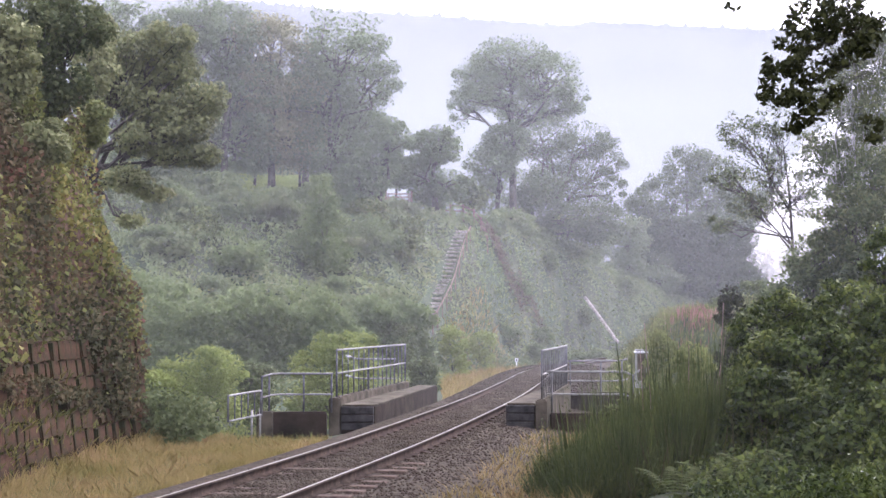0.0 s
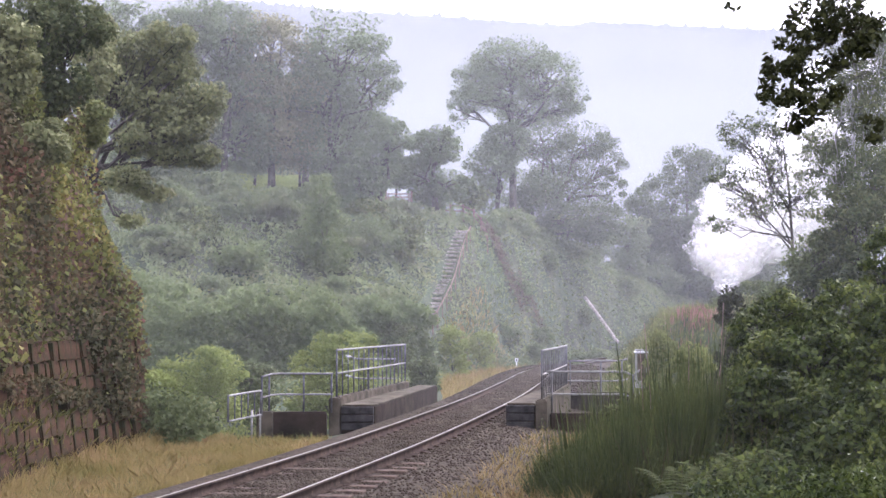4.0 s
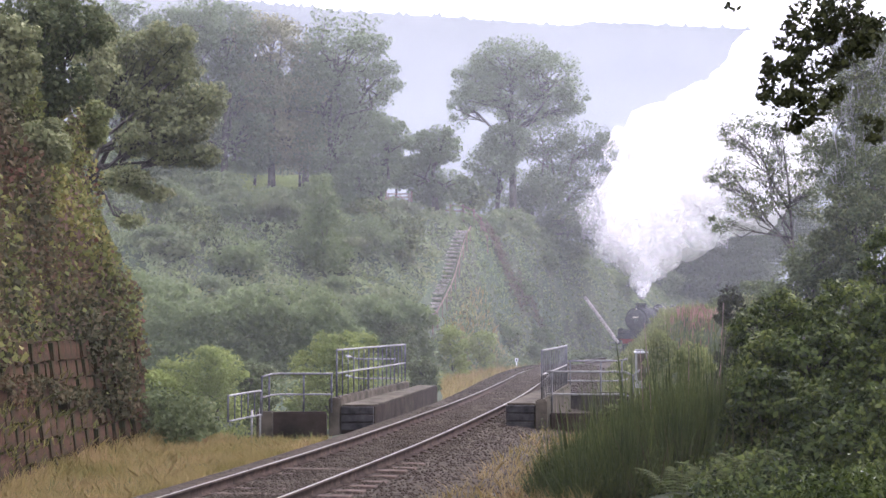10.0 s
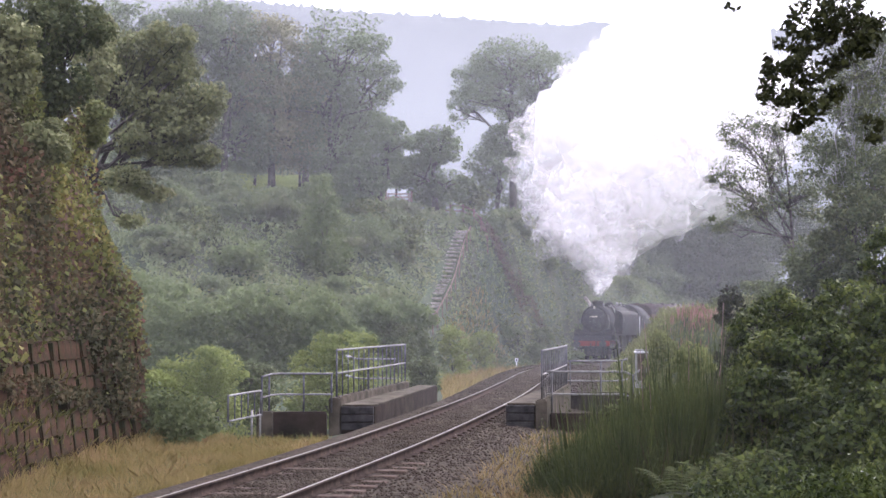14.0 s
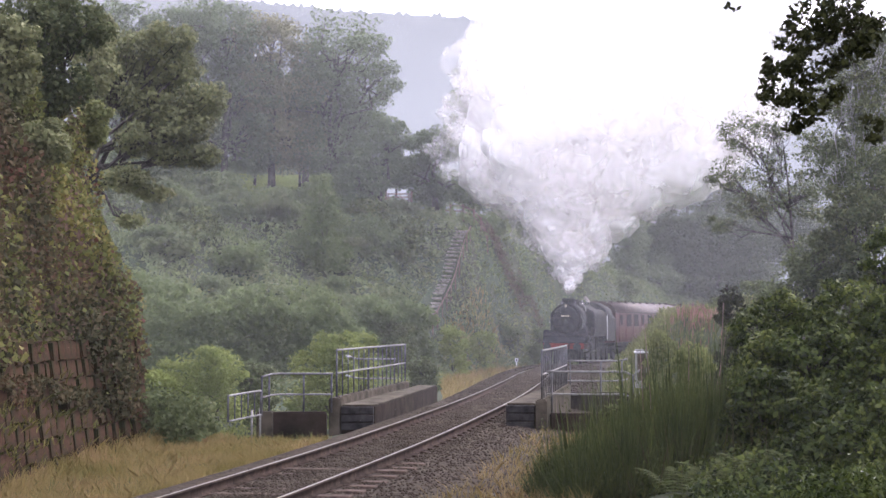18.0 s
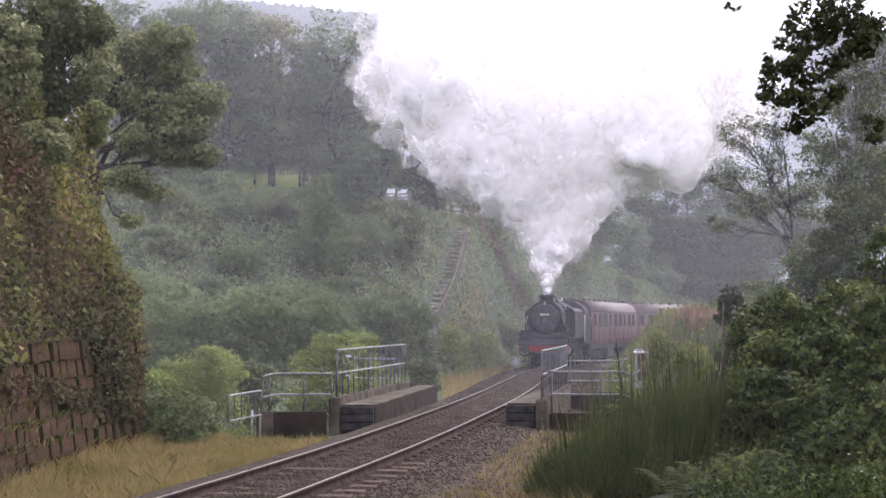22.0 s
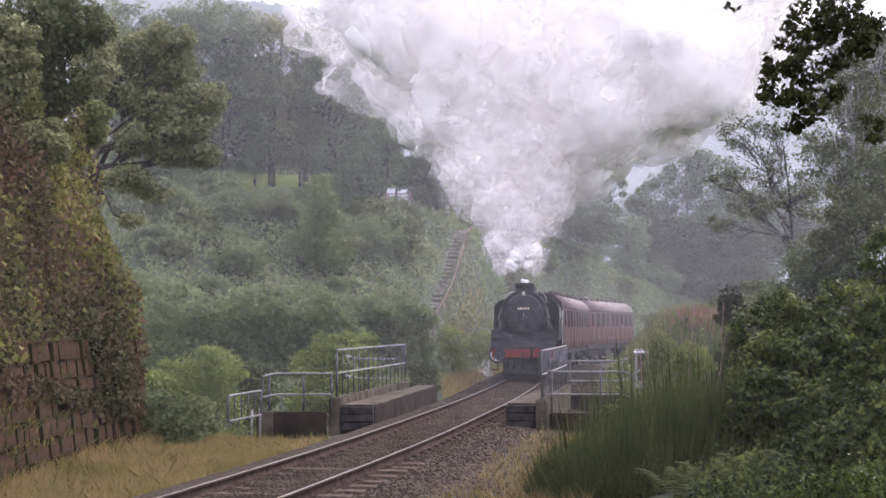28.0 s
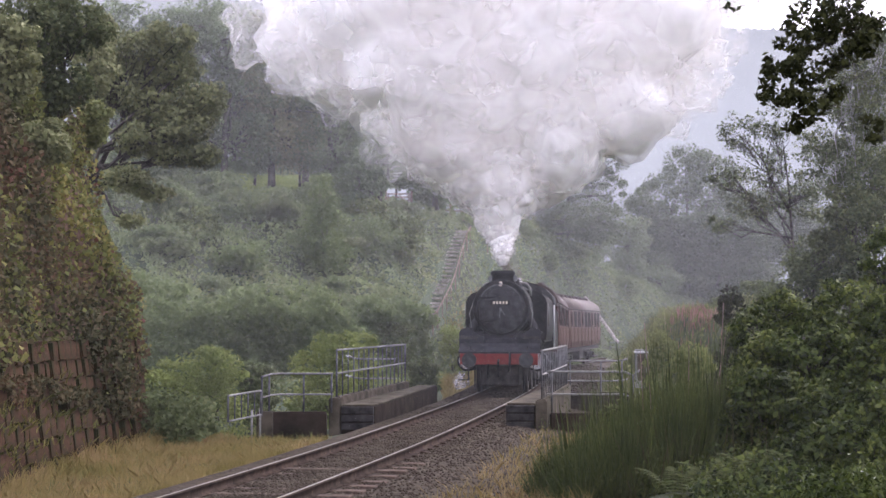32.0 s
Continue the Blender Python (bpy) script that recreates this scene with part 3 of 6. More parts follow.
# ---------- trees and hedges ----------
# crowns: foot (x, y), masses (x, y, z, rx, ry, rz), leaves, foliage
WOOD = [
    (-7.45, 98, [(-6.56, 97.15, 19.17, 3.03, 2.73, 2.32), (-4.78, 98.6, 17.21, 2.14, 1.92, 1.78), (-7.98, 97.25, 16.5, 2.67, 2.41, 2.14), (-5.13, 98.6, 14.54, 2.14, 1.92, 1.6), (-6.91, 97.2, 12.94, 2.85, 2.57, 2.14)], 14250, OAK_FAR),
    (-10.72, 97, [(-10.72, 96.26, 19.53, 2.65, 2.38, 1.94), (-9.31, 97.69, 16.71, 2.47, 2.22, 2.12), (-11.78, 96.31, 16.35, 2.47, 2.22, 2.12), (-10.02, 97.79, 13.53, 2.82, 2.54, 2.12)], 14250, OAK_BROWN),
    (-13.44, 95, [(-13.27, 94.27, 19.86, 2.59, 2.33, 1.9), (-12.23, 95.68, 16.75, 2.42, 2.18, 2.25), (-14.3, 94.42, 16.75, 2.07, 1.87, 2.07), (-12.92, 95.77, 13.3, 2.76, 2.49, 2.42)], 14250, OAK_FAR),
    (-15.86, 92, [(-15.19, 91.3, 19.64, 2.51, 2.26, 1.67), (-16.53, 92.66, 17.3, 2.34, 2.11, 2.34), (-15.19, 91.34, 14.62, 2.34, 2.11, 2.01), (-16.19, 92.66, 11.95, 2.34, 2.11, 1.84)], 13500, OAK_FAR),
    (-18.46, 90, [(-18.13, 89.27, 18.93, 2.62, 2.36, 1.96), (-18.79, 90.73, 15.33, 2.62, 2.36, 2.62), (-18.46, 89.36, 12.06, 2.29, 2.06, 1.96)], 10500, OAK_FAR),
    (-9.41, 106, [(-9.41, 104.92, 16.9, 3.85, 3.47, 2.89), (-13.65, 107.08, 16.51, 3.85, 3.47, 2.89), (-6.32, 105.24, 15.35, 2.7, 2.43, 2.31)], 10500, OAK_FAR),
    (-4.07, 94, [(-3.21, 93.62, 13.35, 1.37, 1.23, 1.3), (-4.07, 94.46, 11.64, 1.64, 1.48, 1.44), (-4.92, 93.52, 10.62, 1.71, 1.54, 1.23)], 6750, OAK_FAR),
    (-0.51, 101, [(-0.51, 100.49, 13.56, 1.84, 1.65, 1.25), (-1.69, 101.46, 11.98, 1.65, 1.49, 1.29), (0.4, 100.64, 11.06, 1.29, 1.16, 1.18)], 7500, OAK_FAR),
    (3.63, 116, [(3.63, 115.41, 14.06, 2.11, 1.9, 1.77), (2.78, 116.57, 11.74, 2.02, 1.82, 1.52), (4.68, 115.5, 15.54, 1.77, 1.59, 1.9)], 8250, OAK_FAR),
    (10.77, 131, [(8.38, 130.12, 17.5, 3.14, 2.83, 2.19), (12.19, 131.69, 17.5, 2.48, 2.23, 2.0), (13.86, 130.55, 15.5, 1.62, 1.46, 1.91), (10.29, 132.01, 13.93, 3.62, 3.26, 2.62), (14.34, 130.65, 12.74, 1.24, 1.11, 2.14)], 12750, OAK_MID),
    (6.92, 122, [(6.92, 121.18, 12.24, 2.93, 2.64, 2.0), (12.24, 122.68, 10.02, 2.44, 2.2, 2.13), (9.58, 121.25, 10.02, 2.66, 2.4, 1.69)], 9000, OAK_MID),
]
LONE = [
    (5.28, 117, [(5.15, 116.07, 21.74, 3.32, 2.99, 1.87), (2.81, 117.62, 20.12, 2.21, 1.99, 2.04), (7.91, 116.26, 20.55, 2.64, 2.37, 2.13), (9.96, 117.36, 19.36, 1.28, 1.15, 1.36), (1.19, 116.71, 18.21, 1.02, 0.92, 1.79), (6.21, 117.71, 18.42, 2.55, 2.3, 1.36), (4.08, 116.17, 19.48, 2.98, 2.68, 1.7), (8.76, 117.48, 18.42, 1.7, 1.53, 1.19)], 17000, OAK_FAR),
]
BEYOND = [
    (25.08, 160, [(25.08, 159.25, 18.44, 2.68, 2.41, 2.21), (23.04, 160.75, 15.36, 2.68, 2.41, 2.91), (27.81, 159.1, 15.94, 3.2, 2.88, 3.2), (25.48, 161.3, 10.7, 4.65, 4.19, 3.61), (23.04, 158.86, 8.09, 4.07, 3.67, 2.91)], 26000, OAK_MID),
    (20.5, 154, [(19.38, 153.59, 13.35, 1.46, 1.31, 2.02), (20.61, 154.56, 10.39, 2.02, 1.81, 2.58), (19.94, 153.28, 7.19, 2.58, 2.32, 2.24)], 16000, OAK_MID),
    (30.54, 166, [(30.54, 165.05, 12.23, 3.38, 3.04, 3.98), (33.56, 166.78, 13.44, 2.78, 2.5, 4.59), (29.34, 164.72, 7.58, 4.59, 4.13, 3.02), (31.75, 167.18, 10.12, 4.23, 3.8, 3.62)], 24000, OAK_MID),
    (37.02, 168, [(37.02, 166.87, 11.43, 4.03, 3.63, 4.77), (40.69, 169.3, 12.66, 4.64, 4.18, 5.86)], 18000, OAK_MID),
]
WILLOW = [
    (12.82, 55, [(10.52, 54.76, 8.83, 0.84, 0.76, 0.84), (10.08, 55.21, 7.43, 0.76, 0.68, 0.72), (11.76, 54.79, 9.19, 0.76, 0.68, 0.76), (11.56, 55.26, 7.63, 0.92, 0.83, 0.92), (10.82, 54.71, 6.33, 1.04, 0.94, 0.56), (9.82, 55.2, 5.67, 0.72, 0.65, 0.28), (12.56, 54.75, 6.63, 0.88, 0.79, 0.92)], 6500, SHRUB_DEEP),
]
BIRCH = [
    (13.9, 50, [(13.2, 50, 9.4, 1.0, 0.9, 1.3), (12.5, 50.3, 7.3, 0.9, 0.8, 1.0), (14.1, 49.8, 7.6, 1.0, 0.9, 1.4), (13.1, 50.2, 11.6, 0.8, 0.7, 1.2), (14.0, 50, 10.6, 0.9, 0.8, 1.3), (13.4, 49.9, 5.4, 1.2, 1.0, 1.2)], 16000, SHRUB_DEEP),
    (14.93, 58, [(14.89, 57.73, 10.67, 0.97, 0.87, 1.18), (14.09, 58.21, 8.73, 0.76, 0.68, 1.14), (15.35, 57.73, 8.31, 0.97, 0.87, 1.18), (15.99, 58.17, 10.03, 0.59, 0.53, 1.18)], 8000, SHRUB_DEEP),
    (15.2, 52, [(14.6, 52, 9.2, 1.2, 1.0, 1.4), (14.2, 52.2, 7.0, 1.1, 1.0, 1.2), (14.7, 51.8, 11.4, 1.0, 0.9, 1.3), (13.9, 52, 5.2, 1.2, 1.0, 1.1)], 12000, SHRUB_DEEP),
]
MID = [
    (11.93, 50, [(11.93, 49.66, 4.14, 1.2, 1.08, 0.98), (11.29, 50.29, 3.05, 1.02, 0.92, 0.84)], 6000, SHRUB),
    (12.67, 48, [(12.58, 47.7, 5.11, 1.08, 0.97, 1.33), (13.34, 48.22, 6.42, 0.77, 0.69, 1.47), (12.85, 47.68, 3.1, 1.15, 1.04, 0.98)], 7500, SHRUB_DEEP),
]
NEAR = [
    (5.64, 24, [(5.59, 23.77, 1.52, 0.83, 0.75, 0.7), (6.34, 24.2, 2.31, 0.7, 0.63, 0.61), (4.9, 23.89, 1.61, 0.38, 0.35, 0.52)], 14250, HAZEL),
    (4.53, 22, [(4.49, 21.84, 0.94, 0.56, 0.5, 0.64), (4.05, 22.09, 0.46, 0.32, 0.29, 0.48)], 7500, HAZEL),
    (5.39, 21, [(5.35, 20.79, 0.69, 0.76, 0.69, 0.73), (5.93, 21.13, 1.3, 0.46, 0.41, 0.69)], 12000, HAZEL),
    (7.34, 26, [(7.38, 25.88, 3.16, 0.42, 0.37, 0.76), (7.05, 26.16, 1.94, 0.57, 0.51, 0.57)], 6750, HAZEL),
    (5.76, 29, [(5.76, 28.86, 2.01, 0.49, 0.44, 0.53), (6.44, 29.16, 2.33, 0.58, 0.52, 0.49)], 9000, HAZEL),
    (5.1, 19.7, [(5.1, 19.6, 0.55, 0.6, 0.5, 0.45), (5.6, 19.8, 0.85, 0.5, 0.45, 0.5), (4.6, 19.9, 0.4, 0.4, 0.35, 0.35)], 9000, HAZEL),
]
BANK = [
    (11.78, 64, [(11.78, 63.74, 2.93, 0.93, 0.84, 0.47)], 2600, SHRUB),
    (12.76, 62, [(12.65, 61.71, 3.31, 1.04, 0.93, 0.59)], 3000, SHRUB),
    (6.23, 45, [(6.23, 44.88, 1.49, 0.43, 0.38, 0.52)], 2800, SHRUB_LIGHT),
    (8.31, 45, [(8.31, 44.88, 2.59, 0.43, 0.38, 0.72)], 3000, DARK_LEAF),
    (9.1, 45, [(8.85, 44.86, 2.14, 0.49, 0.44, 0.65), (9.43, 45.14, 2.47, 0.49, 0.44, 0.65)], 3600, SHRUB),
    (6.27, 40, [(6.37, 39.85, 1.21, 0.52, 0.47, 0.49)], 2800, SHRUB_LIGHT),
]
SALLOW = [
    (-7.23, 48, [(-7.14, 47.68, 0.74, 1.15, 1.04, 0.8), (-8.27, 48.22, 0.52, 0.8, 0.72, 0.7)], 6500, SALLOW_LEAF),
    (-3.53, 50, [(-3.49, 49.77, 1.28, 0.84, 0.75, 0.62), (-4.35, 50.19, 0.86, 0.69, 0.62, 0.51)], 5500, SALLOW_LEAF),
    (-2.78, 53, [(-2.68, 52.85, 1.54, 0.54, 0.49, 0.39)], 2500, SALLOW_LEAF),
    (-8.6, 46, [(-8.6, 45.78, 0.22, 0.77, 0.69, 0.67)], 4000, SALLOW_LEAF),
    (-6.75, 54, [(-6.56, 53.75, 0.31, 0.9, 0.81, 0.67)], 4000, SHRUB),
    (-0.73, 56, [(-0.73, 55.84, 0.4, 0.57, 0.51, 0.61)], 3000, SHRUB),
    (0.44, 76, [(0.58, 75.77, 1.08, 0.83, 0.75, 0.94)], 2800, SALLOW_LEAF),
    (2.11, 88, [(2.11, 87.73, 0.96, 0.96, 0.86, 0.83)], 2600, SALLOW_LEAF),
    (-2.14, 70, [(-2.14, 69.71, 1.22, 1.02, 0.92, 1.02)], 3200, SHRUB),
]
SLOPE = [
    (-12.61, 88, [(-12.61, 87.55, 3.84, 1.6, 1.44, 1.15)], 2600, BRACKEN),
    (-9.82, 86, [(-9.66, 85.47, 2.55, 1.88, 1.69, 1.06)], 2800, BRACKEN),
    (-14.43, 82, [(-14.43, 81.58, 2.84, 1.49, 1.34, 1.19)], 2600, BRACKEN),
    (-7.33, 90, [(-7.33, 89.63, 3.88, 1.31, 1.18, 1.18)], 2400, BRACKEN),
    (-4.48, 92, [(-4.48, 91.59, 5.25, 1.3, 1.2, 0.75)], 2600, SHRUB),
    (-2.69, 88, [(-2.53, 87.59, 3.04, 1.47, 1.32, 1.47)], 2600, SHRUB),
    (-5.84, 98, [(-5.84, 97.5, 8.3, 1.78, 1.6, 1.43)], 2600, SHRUB),
    (-3.35, 98, [(-2.99, 96.6, 7.59, 1.3, 1.0, 0.4)], 1200, BRACKEN),
    (-15.84, 90, [(-15.84, 89.54, 6.5, 1.64, 1.47, 1.31)], 2400, BRACKEN),
]
LEAN = [
    (-12.17, 45, [(-9.03, 44.71, 10.08, 1.05, 0.94, 0.56), (-7.92, 45.23, 9.59, 0.82, 0.74, 0.69), (-8.05, 44.74, 10.44, 0.92, 0.82, 0.36), (-8.54, 45.29, 8.58, 1.05, 0.94, 0.56), (-7.4, 44.81, 7.76, 0.69, 0.62, 0.39), (-7.89, 45.23, 7.1, 0.82, 0.74, 0.39), (-9.2, 44.79, 6.35, 0.75, 0.68, 0.39), (-8.41, 45.16, 5.96, 0.56, 0.5, 0.26), (-9.03, 44.87, 5.14, 0.46, 0.41, 0.23), (-6.9, 45.0, 8.7, 0.75, 0.65, 0.5), (-7.0, 44.9, 7.0, 0.65, 0.55, 0.35), (-7.6, 45.2, 8.1, 0.9, 0.8, 0.5), (-8.7, 45.0, 7.5, 0.95, 0.85, 0.5), (-9.5, 45.1, 9.1, 1.0, 0.9, 0.7)], 20000, OAK),
]
TOPL = [
    (-8.93, 33, [(-8.69, 32.73, 8.34, 0.96, 0.86, 0.84), (-7.85, 33.2, 8.58, 0.72, 0.65, 0.66), (-8.69, 32.76, 7.02, 0.86, 0.78, 0.65), (-8.09, 33.17, 7.26, 0.6, 0.54, 0.6)], 10800, SHRUB_DEEP),
    (-8.44, 30, [(-8.44, 29.83, 7.24, 0.6, 0.54, 0.98), (-7.9, 30.18, 5.71, 0.65, 0.59, 0.44)], 6000, OAK),
    (-8.82, 36, [(-8.17, 35.87, 6.83, 0.47, 0.42, 0.58), (-8.82, 36.18, 6.22, 0.65, 0.59, 0.52)], 4800, SHRUB_LIGHT),
    (-9.04, 38, [(-8.55, 37.85, 8.44, 0.55, 0.5, 0.77), (-8.76, 38.19, 9.27, 0.69, 0.62, 0.61)], 5200, OAK),
]
OVER = [
    (6.4, 12, [(2.64, 11.94, 4.22, 0.2, 0.18, 0.17), (2.83, 12.06, 4.44, 0.22, 0.2, 0.19), (2.59, 11.96, 3.95, 0.15, 0.13, 0.11), (2.74, 12.04, 3.76, 0.16, 0.14, 0.08), (2.96, 11.92, 4.62, 0.28, 0.25, 0.14), (3.06, 12.05, 4.27, 0.19, 0.17, 0.15), (3.26, 11.95, 4.44, 0.19, 0.17, 0.24), (3.35, 12.03, 3.73, 0.1, 0.09, 0.19), (2.24, 11.98, 4.65, 0.07, 0.06, 0.04), (2.69, 12.06, 4.05, 0.21, 0.19, 0.24), (2.88, 11.94, 3.96, 0.2, 0.18, 0.24), (3.17, 12.06, 4.44, 0.22, 0.2, 0.17)], 5000, DARK_LEAF),
]
UNDER_WOOD = [
    (-6.08, 99, [(-6.08, 98.46, 11.53, 1.94, 1.75, 1.66)], 3000, OAK_FAR),
    (-14.93, 98, [(-14.93, 97.4, 14.01, 2.14, 1.92, 2.14)], 3000, OAK_FAR),
    (-12.51, 103, [(-12.32, 102.37, 14.61, 2.25, 2.02, 1.87)], 2600, OAK_FAR),
    (-9.61, 104, [(-9.61, 103.36, 14.73, 2.27, 2.04, 1.89)], 2600, OAK_FAR),
    (-16.9, 96, [(-17.25, 95.41, 15.16, 2.09, 1.89, 2.09)], 2600, OAK_FAR),
    (-0.15, 104, [(-0.72, 103.58, 10.76, 1.51, 1.36, 1.13)], 2200, OAK_FAR),
    (5.02, 114, [(4.81, 113.49, 9.71, 1.82, 1.64, 0.91)], 1800, BRACKEN),
    (-3.15, 103, [(-2.96, 102.62, 12.15, 1.35, 1.21, 1.2)], 2200, OAK_FAR),
    (1.84, 110, [(1.84, 109.62, 11.05, 1.36, 1.22, 1.04)], 2000, SHRUB),
    (16.83, 142, [(16.83, 141.42, 9.49, 2.07, 1.86, 2.58)], 2600, OAK_FAR),
    (13.65, 136, [(13.15, 135.45, 9.18, 1.98, 1.78, 1.78)], 2400, OAK_FAR),
    (8.98, 126, [(9.21, 125.36, 10.04, 2.29, 2.06, 1.37)], 2400, SHRUB),
    (20.78, 152, [(21.06, 151.38, 6.13, 2.21, 1.99, 1.66)], 2200, OAK_FAR),
    (-19.54, 97, [(-19.54, 96.55, 10.43, 1.62, 1.46, 0.92)], 1500, SHRUB),
    (-5.96, 97, [(-5.96, 96.55, 10.43, 1.62, 1.46, 0.92)], 1500, OAK_FAR),
    (18.73, 158, [(18.73, 157.32, 6.86, 2.41, 2.17, 1.95)], 3600, OAK_MID),
    (21.32, 158, [(21.32, 157.32, 6.86, 2.41, 2.17, 1.95)], 3600, OAK_MID),
    (23.9, 158, [(23.9, 157.32, 6.86, 2.41, 2.17, 1.95)], 3600, OAK_MID),
    (26.49, 158, [(26.49, 157.32, 6.86, 2.41, 2.17, 1.95)], 3600, OAK_MID),
    (29.07, 158, [(29.07, 157.32, 6.86, 2.41, 2.17, 1.95)], 3600, OAK_MID),
    (31.66, 158, [(31.66, 157.32, 6.86, 2.41, 2.17, 1.95)], 3600, OAK_MID),
    (21.9, 156, [(21.9, 155.36, 10.78, 2.27, 2.04, 2.5)], 3600, OAK_MID),
    (24.73, 156, [(24.73, 155.36, 10.78, 2.27, 2.04, 2.5)], 3600, OAK_MID),
    (27.57, 156, [(27.57, 155.36, 10.78, 2.27, 2.04, 2.5)], 3600, OAK_MID),
    (30.41, 156, [(30.41, 155.36, 10.78, 2.27, 2.04, 2.5)], 3600, OAK_MID),
    (-25.5, 131, [(-25.5, 131, 13.8, 2.9, 2.2, 2.2)], 5200, OAK_FAR),
    (-22.0, 130, [(-22.0, 130, 13.6, 2.9, 2.2, 2.0)], 5200, OAK_FAR),
    (-18.6, 132, [(-18.6, 132, 14.0, 2.9, 2.2, 2.3)], 5200, OAK_MID),
    (-15.2, 130, [(-15.2, 130, 13.6, 2.9, 2.2, 2.1)], 5200, OAK_FAR),
    (-11.8, 131, [(-11.8, 131, 13.9, 2.9, 2.2, 2.3)], 5200, OAK_MID),
    (-8.6, 130, [(-8.6, 130, 13.5, 2.9, 2.2, 2.2)], 5200, OAK_FAR),
    (-18.6, 84, [(-18.45, 83.49, 10.49, 1.83, 1.65, 1.71), (-19.67, 84.51, 8.35, 1.83, 1.65, 1.53)], 3600, OAK_FAR),
    (-17.79, 86, [(-17.48, 85.56, 8.03, 1.56, 1.41, 1.38)], 2000, OAK_FAR),
]

BRAKE = [
    (-10.6, 63, [(-10.6, 63, 2.4, 1.7, 1.5, 1.25), (-9.2, 63.6, 2.1, 1.2, 1.1, 1.0)], 4200, BRAKE_LEAF),
    (-8.2, 65, [(-8.1, 65, 2.7, 1.5, 1.4, 1.2), (-6.9, 65.4, 2.2, 1.3, 1.2, 1.0)], 4200, BRAKE_LEAF),
    (-5.6, 67, [(-5.6, 67, 2.6, 1.4, 1.3, 1.3), (-4.7, 67.3, 1.8, 1.1, 1.0, 0.9)], 3800, BRAKE_LEAF),
    (-12.6, 66, [(-12.6, 66, 3.0, 1.6, 1.5, 1.3)], 3200, BRAKE_LEAF),
    (-3.3, 70, [(-3.3, 70, 2.4, 1.3, 1.2, 1.1)], 3000, BRAKE_LEAF),
    (-1.6, 75, [(-1.6, 75, 2.2, 1.2, 1.1, 1.0)], 2800, BRAKE_LEAF),
    (-6.4, 82, [(-6.4, 82, 7.0, 1.3, 1.2, 1.5), (-6.4, 82, 8.8, 0.8, 0.7, 1.3), (-6.3, 82, 5.6, 1.6, 1.5, 1.2)], 4200, BRAKE_LEAF),
    (-4.3, 86, [(-4.3, 86, 6.8, 1.5, 1.4, 1.5), (-3.6, 86.3, 5.4, 1.4, 1.3, 1.1)], 3600, BRAKE_LEAF),
    (-10.2, 78, [(-10.2, 78, 5.0, 1.5, 1.4, 0.9)], 2600, BRAKE_LEAF),
    (-13.0, 80, [(-13.0, 80, 6.2, 1.5, 1.4, 1.0)], 2600, SHRUB),
]


def plant(rows, name, label, group, bark, trunk, leaf, clumps, seed, puff=0.34, fill=0.25, skirt=False):
    """skirt: the foliage reaches down to the ground."""
    for i, (x, y, lobes, n, mat) in enumerate(rows):
        n = int(n * (1.35 if name in ("oak_tree", "sallow_shrub") else 1.0))
        foot = ground_at(x, y)
        rel = [(a - x, b - y, c - foot[2], d, e, f) for a, b, c, d, e, f in lobes]
        if skirt:
            rel = [(a, b, max(c, 0.45 * f), d, e, f) for a, b, c, d, e, f in rel]
            low = [(a, b, (c - 0.5 * f) / 2, d * 0.95, e * 0.95, (c - 0.5 * f) / 2 + 0.15) for a, b, c, d, e, f in rel if c - f > 0.25]
            n = int(n * (1 + 0.7 * len(low) / len(rel)))
            rel = rel + low
        top = max(rel, key=lambda q: q[2])
        tree(name, foot, rel, label, (bark, mat), trunk, n, leaf, clumps, seed + i, (top[0] * 0.8, top[1] * 0.8), puff, fill, group)


